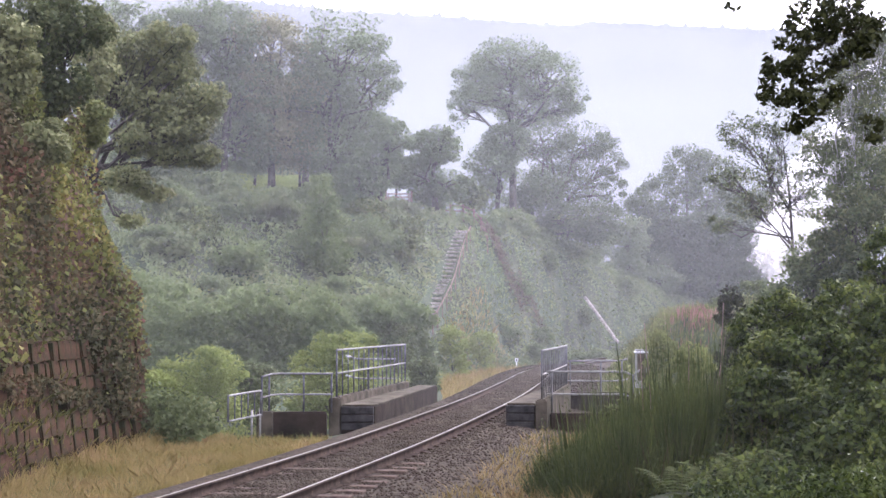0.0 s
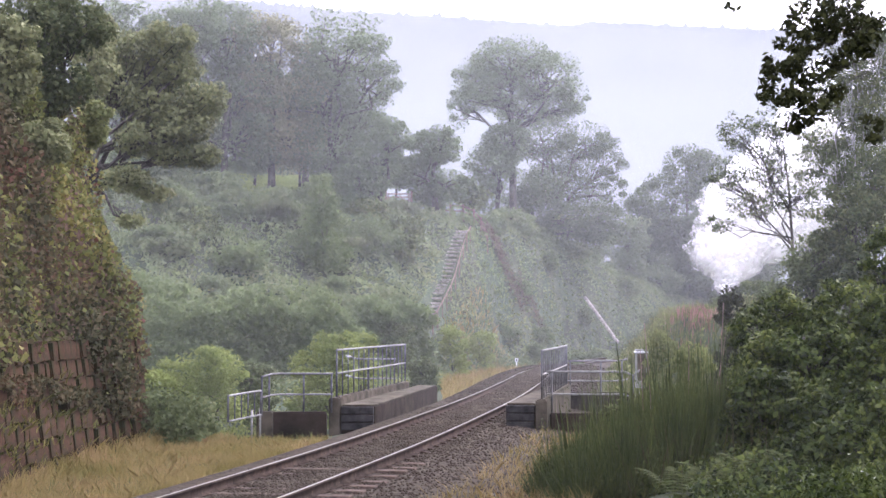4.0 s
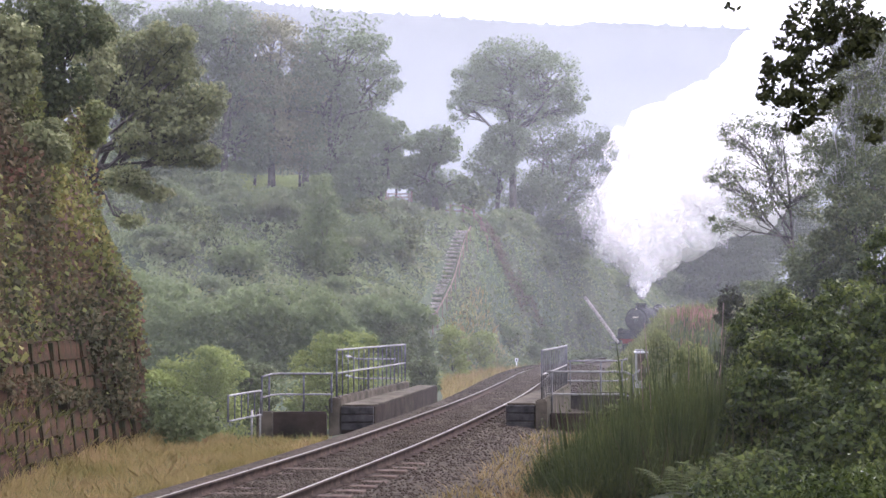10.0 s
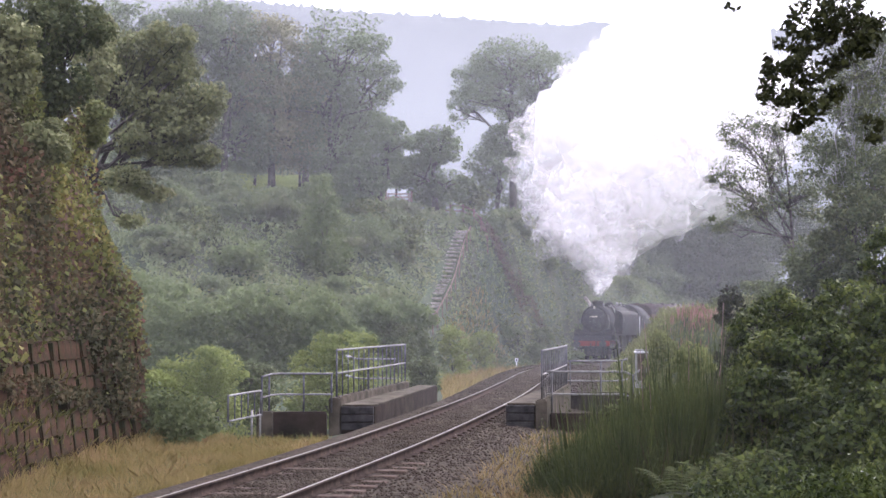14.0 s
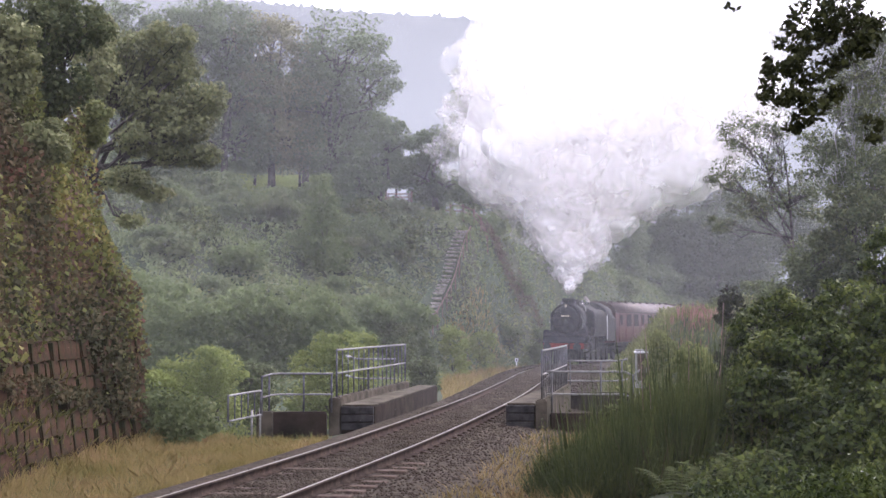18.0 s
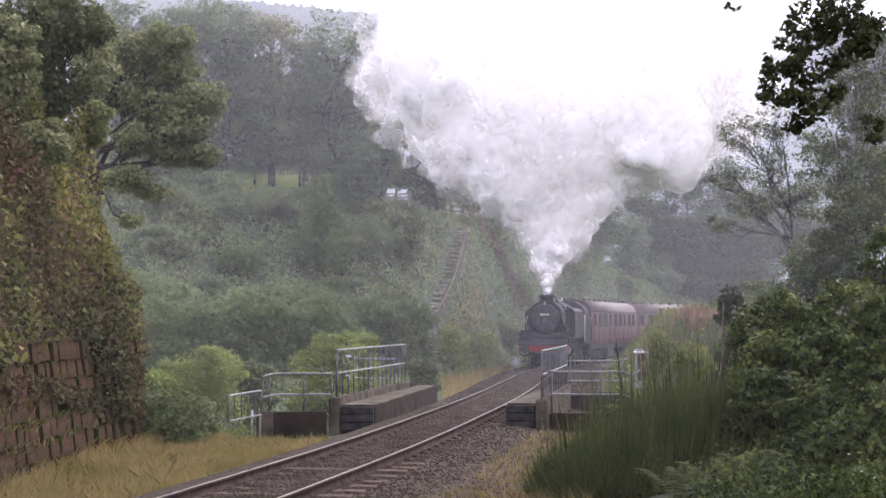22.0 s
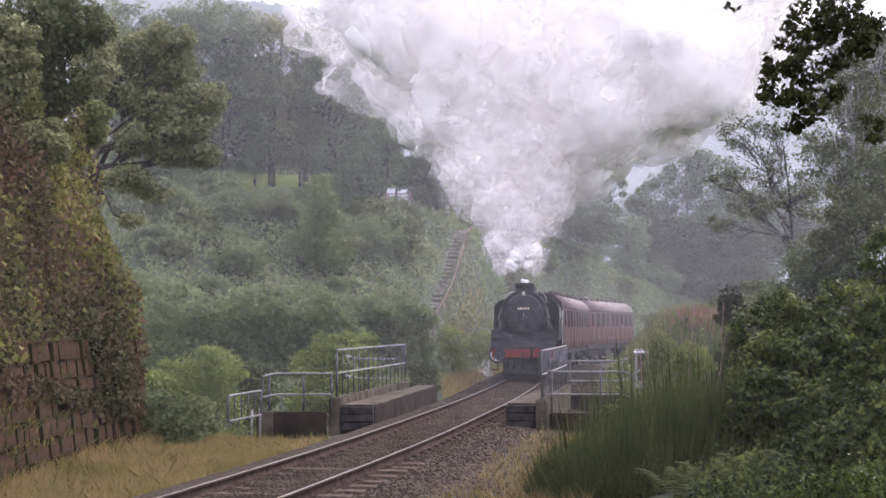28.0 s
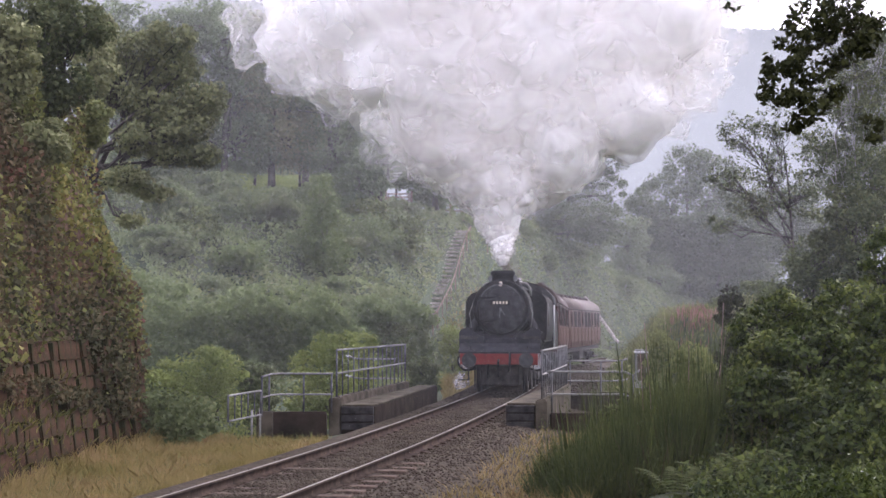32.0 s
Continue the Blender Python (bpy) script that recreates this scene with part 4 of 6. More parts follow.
def build_trees():
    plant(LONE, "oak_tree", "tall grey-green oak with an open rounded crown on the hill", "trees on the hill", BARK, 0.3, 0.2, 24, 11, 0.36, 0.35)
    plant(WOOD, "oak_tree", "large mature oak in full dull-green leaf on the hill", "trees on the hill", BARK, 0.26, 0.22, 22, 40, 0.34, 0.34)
    plant(BEYOND, "lineside_tree", "dense dark broadleaf tree beyond the curve", "wood beyond the curve", BARK, 0.2, 0.3, 18, 70, 0.38, 0.38)
    plant(WILLOW, "willow_tree", "slender willow with sparse fine leaves and bare twigs", "", BARK, 0.075, 0.1, 26, 81, 0.32, 0.3)
    plant(BIRCH, "birch_tree", "silver birch with fine sunlit leaves", "", BARK_PALE, 0.075, 0.1, 26, 82, 0.32, 0.3)
    plant(MID, "sallow_tree", "dense green sallow thicket on the bank", "shrubs on the bank", BARK, 0.09, 0.16, 16, 84)
    plant(BANK, "bank_shrub", "leafy green shrub on the trackside bank", "shrubs on the bank", BARK, 0.04, 0.13, 14, 90, skirt=True)
    plant(NEAR, "bramble_shrub", "dense dark-green bramble and hazel bush beside the line", "bushes near the line", BARK, 0.05, 0.1, 30, 120, 0.3, 0.2, skirt=True)
    plant(SALLOW, "sallow_shrub", "rounded light-green sallow bush beside the bridge", "sallows by the bridge", BARK, 0.05, 0.11, 18, 140, skirt=True)
    plant(SLOPE, "slope_shrub", "low tangled bush on the hillside", "bushes on the hillside", BARK, 0.02, 0.3, 12, 200, skirt=True)
    plant([q for q in UNDER_WOOD if q[1] > 140], "understorey_shrub", "dense dark hazel thicket beyond the curve", "wood beyond the curve", BARK, 0.1, 0.32, 14, 330, 0.46, 0.42, skirt=True)
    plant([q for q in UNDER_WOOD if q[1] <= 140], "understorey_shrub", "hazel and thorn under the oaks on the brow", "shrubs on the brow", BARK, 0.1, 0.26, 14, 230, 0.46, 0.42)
    plant(BRAKE, "thorn_bush", "rounded grey-green thorn bush at the foot of the hillside", "bushes on the hillside", BARK, 0.025, 0.22, 14, 260, 0.4, 0.35, skirt=True)
    rng = random.Random(77)
    kinds = []
    for o in scene.objects:
        if o.name.startswith("slope_shrub") and len(kinds) < 6 and any(BRACKEN in list(c.data.materials) for c in o.children):
            zs = sorted(v.co.z for v in next(c for c in o.children if c.name.startswith("crown")).data.vertices)
            kinds.append((o, zs[len(zs) // 3]))
    made = 0
    while made < 95:
        b = rng.uniform(-0.2, 0.13)
        foot, crest = np.interp(b, BEARING, FOOT), np.interp(b, BEARING, CREST)
        k = rng.uniform(0.02, 1.04)
        y = foot + (crest - foot) * k
        x = b * y
        if (-2.0 < x < 2.6 and 79 < y < 104) or (-5.0 < x < -1.5 and y > 92):
            continue
        z = ground_at(x, y)[2]
        src, low = rng.choice(kinds)
        q = rng.uniform(0.5, 1.05)
        e = rng.uniform(0.55, 0.9)
        c = copy_thing(src, pose(x, y, z - low * q * e, 0, 0, rng.uniform(0, 360)))
        c.scale = (q, q, q * e)
        made += 1
    for x, y, lobes, n, mat in LEAN:
        foot = ground_at(x, y)
        rel = [(a - x, b - y, c - foot[2], d, e, f) for a, b, c, d, e, f in lobes]
        tree("leaning_oak_tree", foot, rel, "oak leaning out over the line with dark crooked limbs", (BARK, mat), 0.12, n, 0.15, 22, 161, (3.2, 0), 0.44, 0.4, fork_z=7.6)
    # unseen trees added over the cutting and beside the line, shading the near track
    high = [(0, 0, 8.2, 3.0, 3.2, 1.6), (2.2, -2.5, 9.4, 2.8, 3.0, 1.5), (2.0, 3.2, 9.8, 2.8, 3.0, 1.5)]
    for i, (x, y, up) in enumerate([(-11.5, 17, 2.2), (-11.8, 26, 3.2), (-12.0, 9, 1.6)]):
        foot = ground_at(x, y)
        tree("cutting_tree", foot, [(a, b, c + up, d, e, f) for a, b, c, d, e, f in high], "unseen tall ash added over the rock cutting for shade", (BARK, OAK), 0.25, 5000, 0.34, 12, 300 + i, (0.5, 0), 0.44, 0.4, "trees on the cutting")
    for i, (x, y, up) in enumerate([(12.5, 24, 3.4), (10.5, 6, 1.8)]):
        foot = ground_at(x, y)
        tree("sycamore_tree", foot, [(-a, b, c + up, d, e, f) for a, b, c, d, e, f in high], "unseen tall sycamore added so its dark crown shades the lineside", (BARK, DARK_LEAF), 0.25, 8000, 0.42, 12, 310 + i, (-0.5, 0), 0.44, 0.4)
    plant(TOPL, "cutting_tree", "leafy tree on top of the rock cutting", "trees on the cutting", BARK, 0.1, 0.13, 18, 170, 0.44, 0.4)
    for x, y, lobes, n, mat in OVER:
        foot = ground_at(x, y)
        rel = [(a - x, b - y, c - foot[2], d, e, f) for a, b, c, d, e, f in lobes] + [(0, 0, 6.2, 0.3, 0.3, 0.3)]
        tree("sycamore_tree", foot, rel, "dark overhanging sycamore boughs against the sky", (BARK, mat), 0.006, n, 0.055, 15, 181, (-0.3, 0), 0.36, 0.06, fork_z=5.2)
        # unseen crown added above the view to shade the near right bushes
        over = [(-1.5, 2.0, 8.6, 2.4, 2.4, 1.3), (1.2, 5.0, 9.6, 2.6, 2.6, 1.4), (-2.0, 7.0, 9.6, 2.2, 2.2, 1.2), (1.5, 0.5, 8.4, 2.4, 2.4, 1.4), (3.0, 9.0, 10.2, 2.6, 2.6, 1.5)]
        tree("sycamore_tree", ground_at(8.2, 13.5), over, "unseen tall sycamore added so its dark crown shades the lineside", (BARK, mat), 0.22, 14000, 0.42, 12, 186, (0.5, 1.0), 0.4, 0.4)


build_trees()


# ---------- ground cover ----------
def cover(name, label, pts, size, mat, rng, up=0.25, spread=0.6, slim=0.5):
    v, f = leaves(rng, pts, size, np.array((0, -0.3, 0.8)), spread, slim)
    return tagged(new(name, mesh_np(name, v, f, mat)), label, "undergrowth", kind="stuff")


def blades(rng, pts, high, mat, name, label, lean=0.35, width=0.012, category="grass"):
    """Upright tapering blades of grass or stems."""
    n = len(pts)
    h = high * rng.uniform(0.5, 1.25, n)
    a = rng.uniform(0, 2 * math.pi, n)
    side = np.stack([np.cos(a), np.sin(a), np.zeros(n)], 1) * width
    tip = np.stack([rng.normal(size=n) * lean, rng.normal(size=n) * lean, np.ones(n)], 1) * h[:, None]
    mid = tip * np.array((0.35, 0.35, 0.6))
    v = np.stack([pts - side, pts + side, pts + mid + side * 0.7, pts + tip, pts + mid - side * 0.7], 1).reshape(-1, 3)
    f = np.arange(n * 5).reshape(-1, 5)
    return tagged(new(name, mesh_np(name, v, f, mat)), label, category, kind="stuff")


def scatter(rng, n, x0, x1, y0, y1, keep):
    x, y = rng.uniform(x0, x1, n), rng.uniform(y0, y1, n)
    u = line_offset(x, y)
    m = keep(x, y, u)
    x, y = x[m], y[m]
    return np.stack([x, y, ground_z(x, y)], 1)


def build_cover():
    rng = np.random.default_rng(9)

    def hillside(x, y, u):
        b = x / y
        k = (y - np.interp(b, BEARING, FOOT)) / (np.interp(b, BEARING, CREST) - np.interp(b, BEARING, FOOT))
        return (u > 4) & (k > -0.6) & (k < np.where(b < -0.03, 1.0, 1.25)) & (np.abs(b) < 0.32)

    p = scatter(rng, 290000, -26, 40, 58, 165, hillside)
    k = np.clip((p[:, 1] - 82.4) / 15.8, 0, 1)
    gap = ((np.abs(p[:, 0] - (-0.85 + 2.12 * k)) < 0.5) & (p[:, 1] > 81) & (p[:, 1] < 98.8))
    p = p[~gap | (rng.random(len(p)) < 0.12)]
    gap = ((np.abs(p[:, 0] - (-0.85 + 2.12 * np.clip((p[:, 1] - 82.4) / 15.8, 0, 1))) < 0.5) & (p[:, 1] > 81) & (p[:, 1] < 98.8))
    tuft = np.clip(0.5 + 0.7 * bumps(p[:, 0], p[:, 1], 0.75) + 0.3 * bumps(p[:, 0], p[:, 1], 2.1, 3.0), 0, 1)
    p[:, 2] += rng.uniform(0, 1, len(p)) ** 0.6 * (0.15 + 1.15 * tuft ** 2) * np.where(gap, 0.2, 1)
    cover("hillside_bracken", "bracken and brambles covering the steep hillside", p, 0.3, BRACKEN, rng)

    t = rng.uniform(0, 1, 2800)
    y = np.interp(t, [0, 0.2, 0.45, 0.75, 1], [103, 103.2, 104.5, 107.8, 110]) + rng.normal(size=2800) * 0.3
    x = np.interp(t, [0, 0.2, 0.45, 0.75, 1], [2.5, 3.6, 4.5, 5.9, 7.1]) + rng.normal(size=2800) * 0.14 + 0.12 * np.sin(t * 14)
    p = np.stack([x, y, ground_z(x, y) + rng.uniform(0.2, 1.0, 2800)], 1)
    cover("dead_bracken", "brown dead bracken along a worn gully down the hillside", p, 0.16, DEAD_LEAF, rng)

    def meadow(x, y, u):
        b = x / y
        k = y - np.interp(b, BEARING, CREST)
        return (k > -0.5) & (k < 34) & (b < -0.02)

    p = scatter(rng, 60000, -34, 0, 82, 135, meadow)
    blades(rng, p, 0.3, MEADOW, "meadow_grass", "pale green grazed meadow under the oaks", 0.3, 0.05)
    p = scatter(rng, 36000, 2.2, 9, 16.5, 26, lambda x, y, u: (u < -4.6) & (x > 3.0 + 0.4 * np.sin(y * 2)))
    p[:, 2] += rng.uniform(0, 1, len(p)) ** 1.5 * np.clip(0.3 + 0.35 * bumps(p[:, 0], p[:, 1], 2.6), 0.08, 0.8)
    cover("near_undergrowth", "dark green brambles and weeds close to the line", p, 0.09, HAZEL, rng, spread=0.9)
    p = scatter(rng, 46000, 4, 18, 50, 92, lambda x, y, u: (u < -3.0) & (u > -10))
    blades(rng, p, 0.42, BANK_GRASS, "bank_grass", "long pale-green grass on the trackside bank", 0.3, 0.02)
    p = scatter(rng, 16000, 2, 24, 40, 92, lambda x, y, u: (u < -3.4) & (u > -14))
    p[:, 2] += rng.uniform(0, 0.5, len(p))
    cover("bank_undergrowth", "low green undergrowth on the trackside bank", p, 0.16, SHRUB_LIGHT, rng)
    p = scatter(rng, 18000, -14, 3, 44, 74, lambda x, y, u: (u > 3.8))
    p[:, 2] += rng.uniform(0, 0.6, len(p))
    cover("stream_undergrowth", "tall green weeds beside the stream", p, 0.16, SHRUB_LIGHT, rng)
    p = scatter(rng, 95000, -9, 0, 16, 40, lambda x, y, u: (u > 2.3) & (x > -7.9) & ((y < 35) | (u > 5)))
    blades(rng, p, 0.22, GRASS, "verge_grass", "dry yellow-brown grass on the verge", 0.45, 0.005)
    p = scatter(rng, 7000, -9, 0, 18, 37, lambda x, y, u: (u > 3.0) & (x > -7.9))
    blades(rng, p, 0.2, GRASS_GREEN, "verge_tufts", "green grass tufts in the dry verge", 0.4, 0.006)
    p = scatter(rng, 32000, -1, 9, 14, 36, lambda x, y, u: (u < -2.3) & (u > -4.6))
    blades(rng, p, 0.3, GRASS, "trackside_grass", "dry pale grass beside the ballast", 0.4, 0.008)
    p = scatter(rng, 26000, 0, 12, 50, 98, lambda x, y, u: (u > 2.4) & (u < 6))
    blades(rng, p, 0.5, GRASS, "far_verge_grass", "long dry grass beside the line beyond the bridge", width=0.02)


build_cover()


# ---------- bridge over the stream ----------
def railing(name, label, path, top, mid, posts, thin=(), group="bridge railings", post_r=0.022, rail_r=0.024, feet=None):
    """A tubular steel railing along plan points; top and mid: heights of its rails; posts and thin: fractions of its run."""
    ob = tagged(new(name), label, "railing", group)
    pts = [Vector(p) for p in path]
    ob.matrix_basis = Matrix.Translation(pts[0])
    rel = [p - pts[0] for p in pts]
    run = [0.0]
    for a, b in zip(rel, rel[1:]):
        run.append(run[-1] + (b - a).length)

    def at(k):
        k *= run[-1]
        for i in range(len(rel) - 1):
            if k <= run[i + 1] + 1e-6:
                return rel[i].lerp(rel[i + 1], (k - run[i]) / (run[i + 1] - run[i]))
        return rel[-1]

    up = Vector((0, 0, 1))
    smooth = [at(i / 10) for i in range(11)]
    part("top_rail", tube([p + up * top for p in smooth], rail_r), GALV, ob, "bright worn galvanised handrail")
    for m in mid:
        part("mid_rail", tube([p + up * m for p in smooth], rail_r * 0.9), GALV, ob)
    for k in posts:
        part("post", rod(at(k) - up * 0.02, at(k) + up * top, post_r), STEEL_DARK, ob)
    for k in thin:
        part("baluster", rod(at(k), at(k) + up * (top - 0.01), 0.016, seg=6), STEEL_DARK, ob)
    return ob


def along(y, off):
    """A place beside the line at the given distance up the valley, off to its left."""
    p, d = on_line(arc_at_y(y), off)
    return Vector((p.x, p.y, 0))


def slab(name, label, corners, z0, z1, mat, category, bevel=0.03):
    """A block with a four-sided plan."""
    bm = bmesh.new()
    lo = [bm.verts.new((x, y, z0)) for x, y in corners]
    hi = [bm.verts.new((x, y, z1)) for x, y in corners]
    bm.faces.new(lo[::-1])
    bm.faces.new(hi)
    for i in range(4):
        bm.faces.new((lo[i], lo[(i + 1) % 4], hi[(i + 1) % 4], hi[i]))
    bmesh.ops.recalc_face_normals(bm, faces=bm.faces)
    bmesh.ops.bevel(bm, geom=bm.edges[:], offset=bevel, segments=2, affect="EDGES")
    return part(name, bm, mat, None) if category is None else tagged(part(name, bm, mat, None), label, category)


def build_bridge():
    for s, y0, y1, inner, outer, top in ((1, 36.9, 48.6, 1.76, 2.58, 0.23), (-1, 36.6, 47.5, 1.42, 2.12, 0.31)):
        a, b, c, d = along(y0, s * inner), along(y0, s * outer), along(y1, s * outer), along(y1, s * (inner + 0.2))
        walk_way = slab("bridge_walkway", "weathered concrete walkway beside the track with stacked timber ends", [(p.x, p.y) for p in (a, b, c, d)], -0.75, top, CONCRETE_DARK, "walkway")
        # paler top
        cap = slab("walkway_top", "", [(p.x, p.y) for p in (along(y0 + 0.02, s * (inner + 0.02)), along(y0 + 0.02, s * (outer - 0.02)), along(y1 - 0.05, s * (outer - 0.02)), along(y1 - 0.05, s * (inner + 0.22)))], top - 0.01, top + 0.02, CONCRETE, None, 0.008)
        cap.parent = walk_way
        cap["label"] = "pale concrete surface"
        # timbers across its near end
        for i in range(3):
            p, q = along(y0 - 0.06, s * (inner + 0.01)), along(y0 - 0.06, s * (outer - 0.03))
            dvec = q - p
            bm = box(dvec.length, 0.12, 0.17, (0, 0, 0), 0.012)
            m = Matrix.Translation((p + q) / 2 + Vector((0, 0, top - 0.11 - 0.19 * i))) @ pose(0, 0, 0, 0, 0, math.degrees(math.atan2(dvec.y, dvec.x)))
            t = part("end_timber", join(bm, m), UNDER, walk_way, "dark tarred timber")
        # upstand under the railing
        u0, u1 = outer + 0.02, outer + 0.24
        e = y0 + (10.0 if s > 0 else 8.8)
        cor = [(p.x, p.y) for p in (along(y0 + 0.05, s * u0), along(y0 + 0.05, s * u1), along(e, s * u1), along(e, s * u0))]
        tagged(slab("bridge_parapet", "", cor, -0.75, 0.43, CONCRETE, "parapet"), "low pale concrete parapet kerb under the railing", "parapet")
        path = [along(y, s * (outer + 0.13)) + Vector((0, 0, 0.43)) for y in np.linspace(y0 + 0.1, e - 0.1, 6)]
        railing("bridge_railing", "tall galvanised tube railing with close upright bars on the bridge", path, 1.12, (0.56,), (0, 1), [i / 15 for i in range(1, 15)])
        # corner pier
        p = along(y0 - 0.12, s * (outer + 0.13))
        tagged(slab("concrete_pier", "", [(p.x - 0.13, p.y - 0.13), (p.x + 0.13, p.y - 0.13), (p.x + 0.13, p.y + 0.13), (p.x - 0.13, p.y + 0.13)], -0.8, 0.42, CONCRETE, "pier"), "square stained concrete pier at the bridge corner", "pier")
    z = Vector((0, 0, 1))
    # left wing wall and its stepped rails
    tagged(slab("wing_wall", "", [(-4.25, 36.75), (-2.75, 36.75), (-2.75, 37.1), (-4.25, 37.1)], -1.0, 0.1, CONCRETE_DARK, "wall"), "dark concrete wing wall of the bridge", "wall")
    tagged(slab("concrete_pier", "", [(-4.38, 36.6), (-4.0, 36.6), (-4.0, 36.9), (-4.38, 36.9)], -0.9, 0.12, CONCRETE, "pier"), "square stained concrete pier at the bridge corner", "pier")
    railing("wing_railing", "two-rail galvanised guard rail on the wing wall", [(-2.6, 36.9, 0.1), (-3.4, 36.9, 0.1), (-4.02, 36.9, 0.1), (-4.24, 36.5, 0.04)], 0.9, (0.41,), (0.02, 0.37, 0.84, 1.0))
    railing("lower_railing", "low galvanised rail with bars stepping down the slope", [(-4.25, 36.4, 0.06), (-4.5, 35.4, 0.05), (-4.74, 34.4, 0.03)], 0.56, (0.0,), (0, 1), (0.2, 0.4, 0.6, 0.8))
    for x, y in ((-4.27, 36.42), (-4.4, 35.9)):
        tagged(part("steel_stake", rod((x, y, -0.9), (x, y, 0.2), 0.025), GALV, None), "galvanised steel stake holding the low rail", "stake")
    back = railing("wing_railing", "two-rail galvanised guard rail beyond the bridge", [(-1.4, 46.6, 0.2), (-2.0, 46.6, 0.2), (-2.55, 46.6, 0.2), (-2.75, 46.45, 0.26)], 0.92, (0.34,), (0.04, 0.6, 0.92))
    for h in (0.98, 0.4):
        part("rail_end", rod((-1.35, -0.15, h), (-1.5, -0.2, h + 0.03), 0.032), CHROME, back, "bright bent rail end")
    # right wing rails
    railing("wing_railing", "two-rail galvanised guard rail with an upturned end", [(2.45, 36.75, 0.12), (3.4, 36.75, 0.12), (4.28, 36.75, 0.12), (4.5, 36.6, 0.02), (4.62, 36.55, 0.16)], 0.93, (0.4,), (0.05, 0.55, 0.9))
    railing("wing_railing", "two-rail galvanised guard rail beyond the bridge", [(3.62, 45.2, 0.2), (4.5, 45.2, 0.2), (5.15, 45.2, 0.2), (5.36, 45.2, 0.26)], 0.9, (0.32,), (0.04, 0.55, 0.9))
    tagged(slab("wing_wall", "", [(2.55, 36.9), (4.4, 36.9), (4.4, 37.25), (2.55, 37.25)], -1.0, 0.06, CONCRETE_DARK, "wall"), "dark concrete wing wall of the bridge", "wall")
    tagged(slab("wing_wall", "", [(3.7, 45.3), (5.4, 45.3), (5.4, 45.6), (3.7, 45.6)], -1.0, 0.18, CONCRETE_DARK, "wall"), "dark concrete wing wall of the bridge", "wall")
    # equipment cabinet
    cab = tagged(new("equipment_cabinet"), "pale grey steel lineside equipment cabinet on a post", "cabinet")
    cab.matrix_basis = Matrix.Translation(ground_at(6.35, 50))
    g = cab.matrix_basis.translation.z
    part("cabinet_body", box(0.34, 0.3, 1.25, (0, 0, 1.18 - g - 0.45), 0.02), CABINET, cab)
    part("cabinet_lid", box(0.42, 0.38, 0.07, (0, 0, 1.26 - g), 0.015), WHITE, cab, "white sloping lid")
    part("cabinet_door", box(0.26, 0.02, 0.9, (0, -0.155, 1.15 - g - 0.35), 0.01), CONCRETE, cab, "weathered grey-green door")
    # trackside marker
    mark = tagged(new("trackside_marker"), "small white trackside marker on a post", "sign")
    mark.matrix_basis = Matrix.Translation(ground_at(4.25, 90))
    part("marker_post", rod((0, 0, -0.2), (0, 0, 0.72), 0.028), WHITE, mark)
    part("marker_plate", box(0.2, 0.03, 0.22, (0, -0.05, 0.8), 0.01), WHITE, mark)
    part("marker_bar", box(0.08, 0.012, 0.1, (0, -0.07, 0.8)), BLACK, mark)


build_bridge()


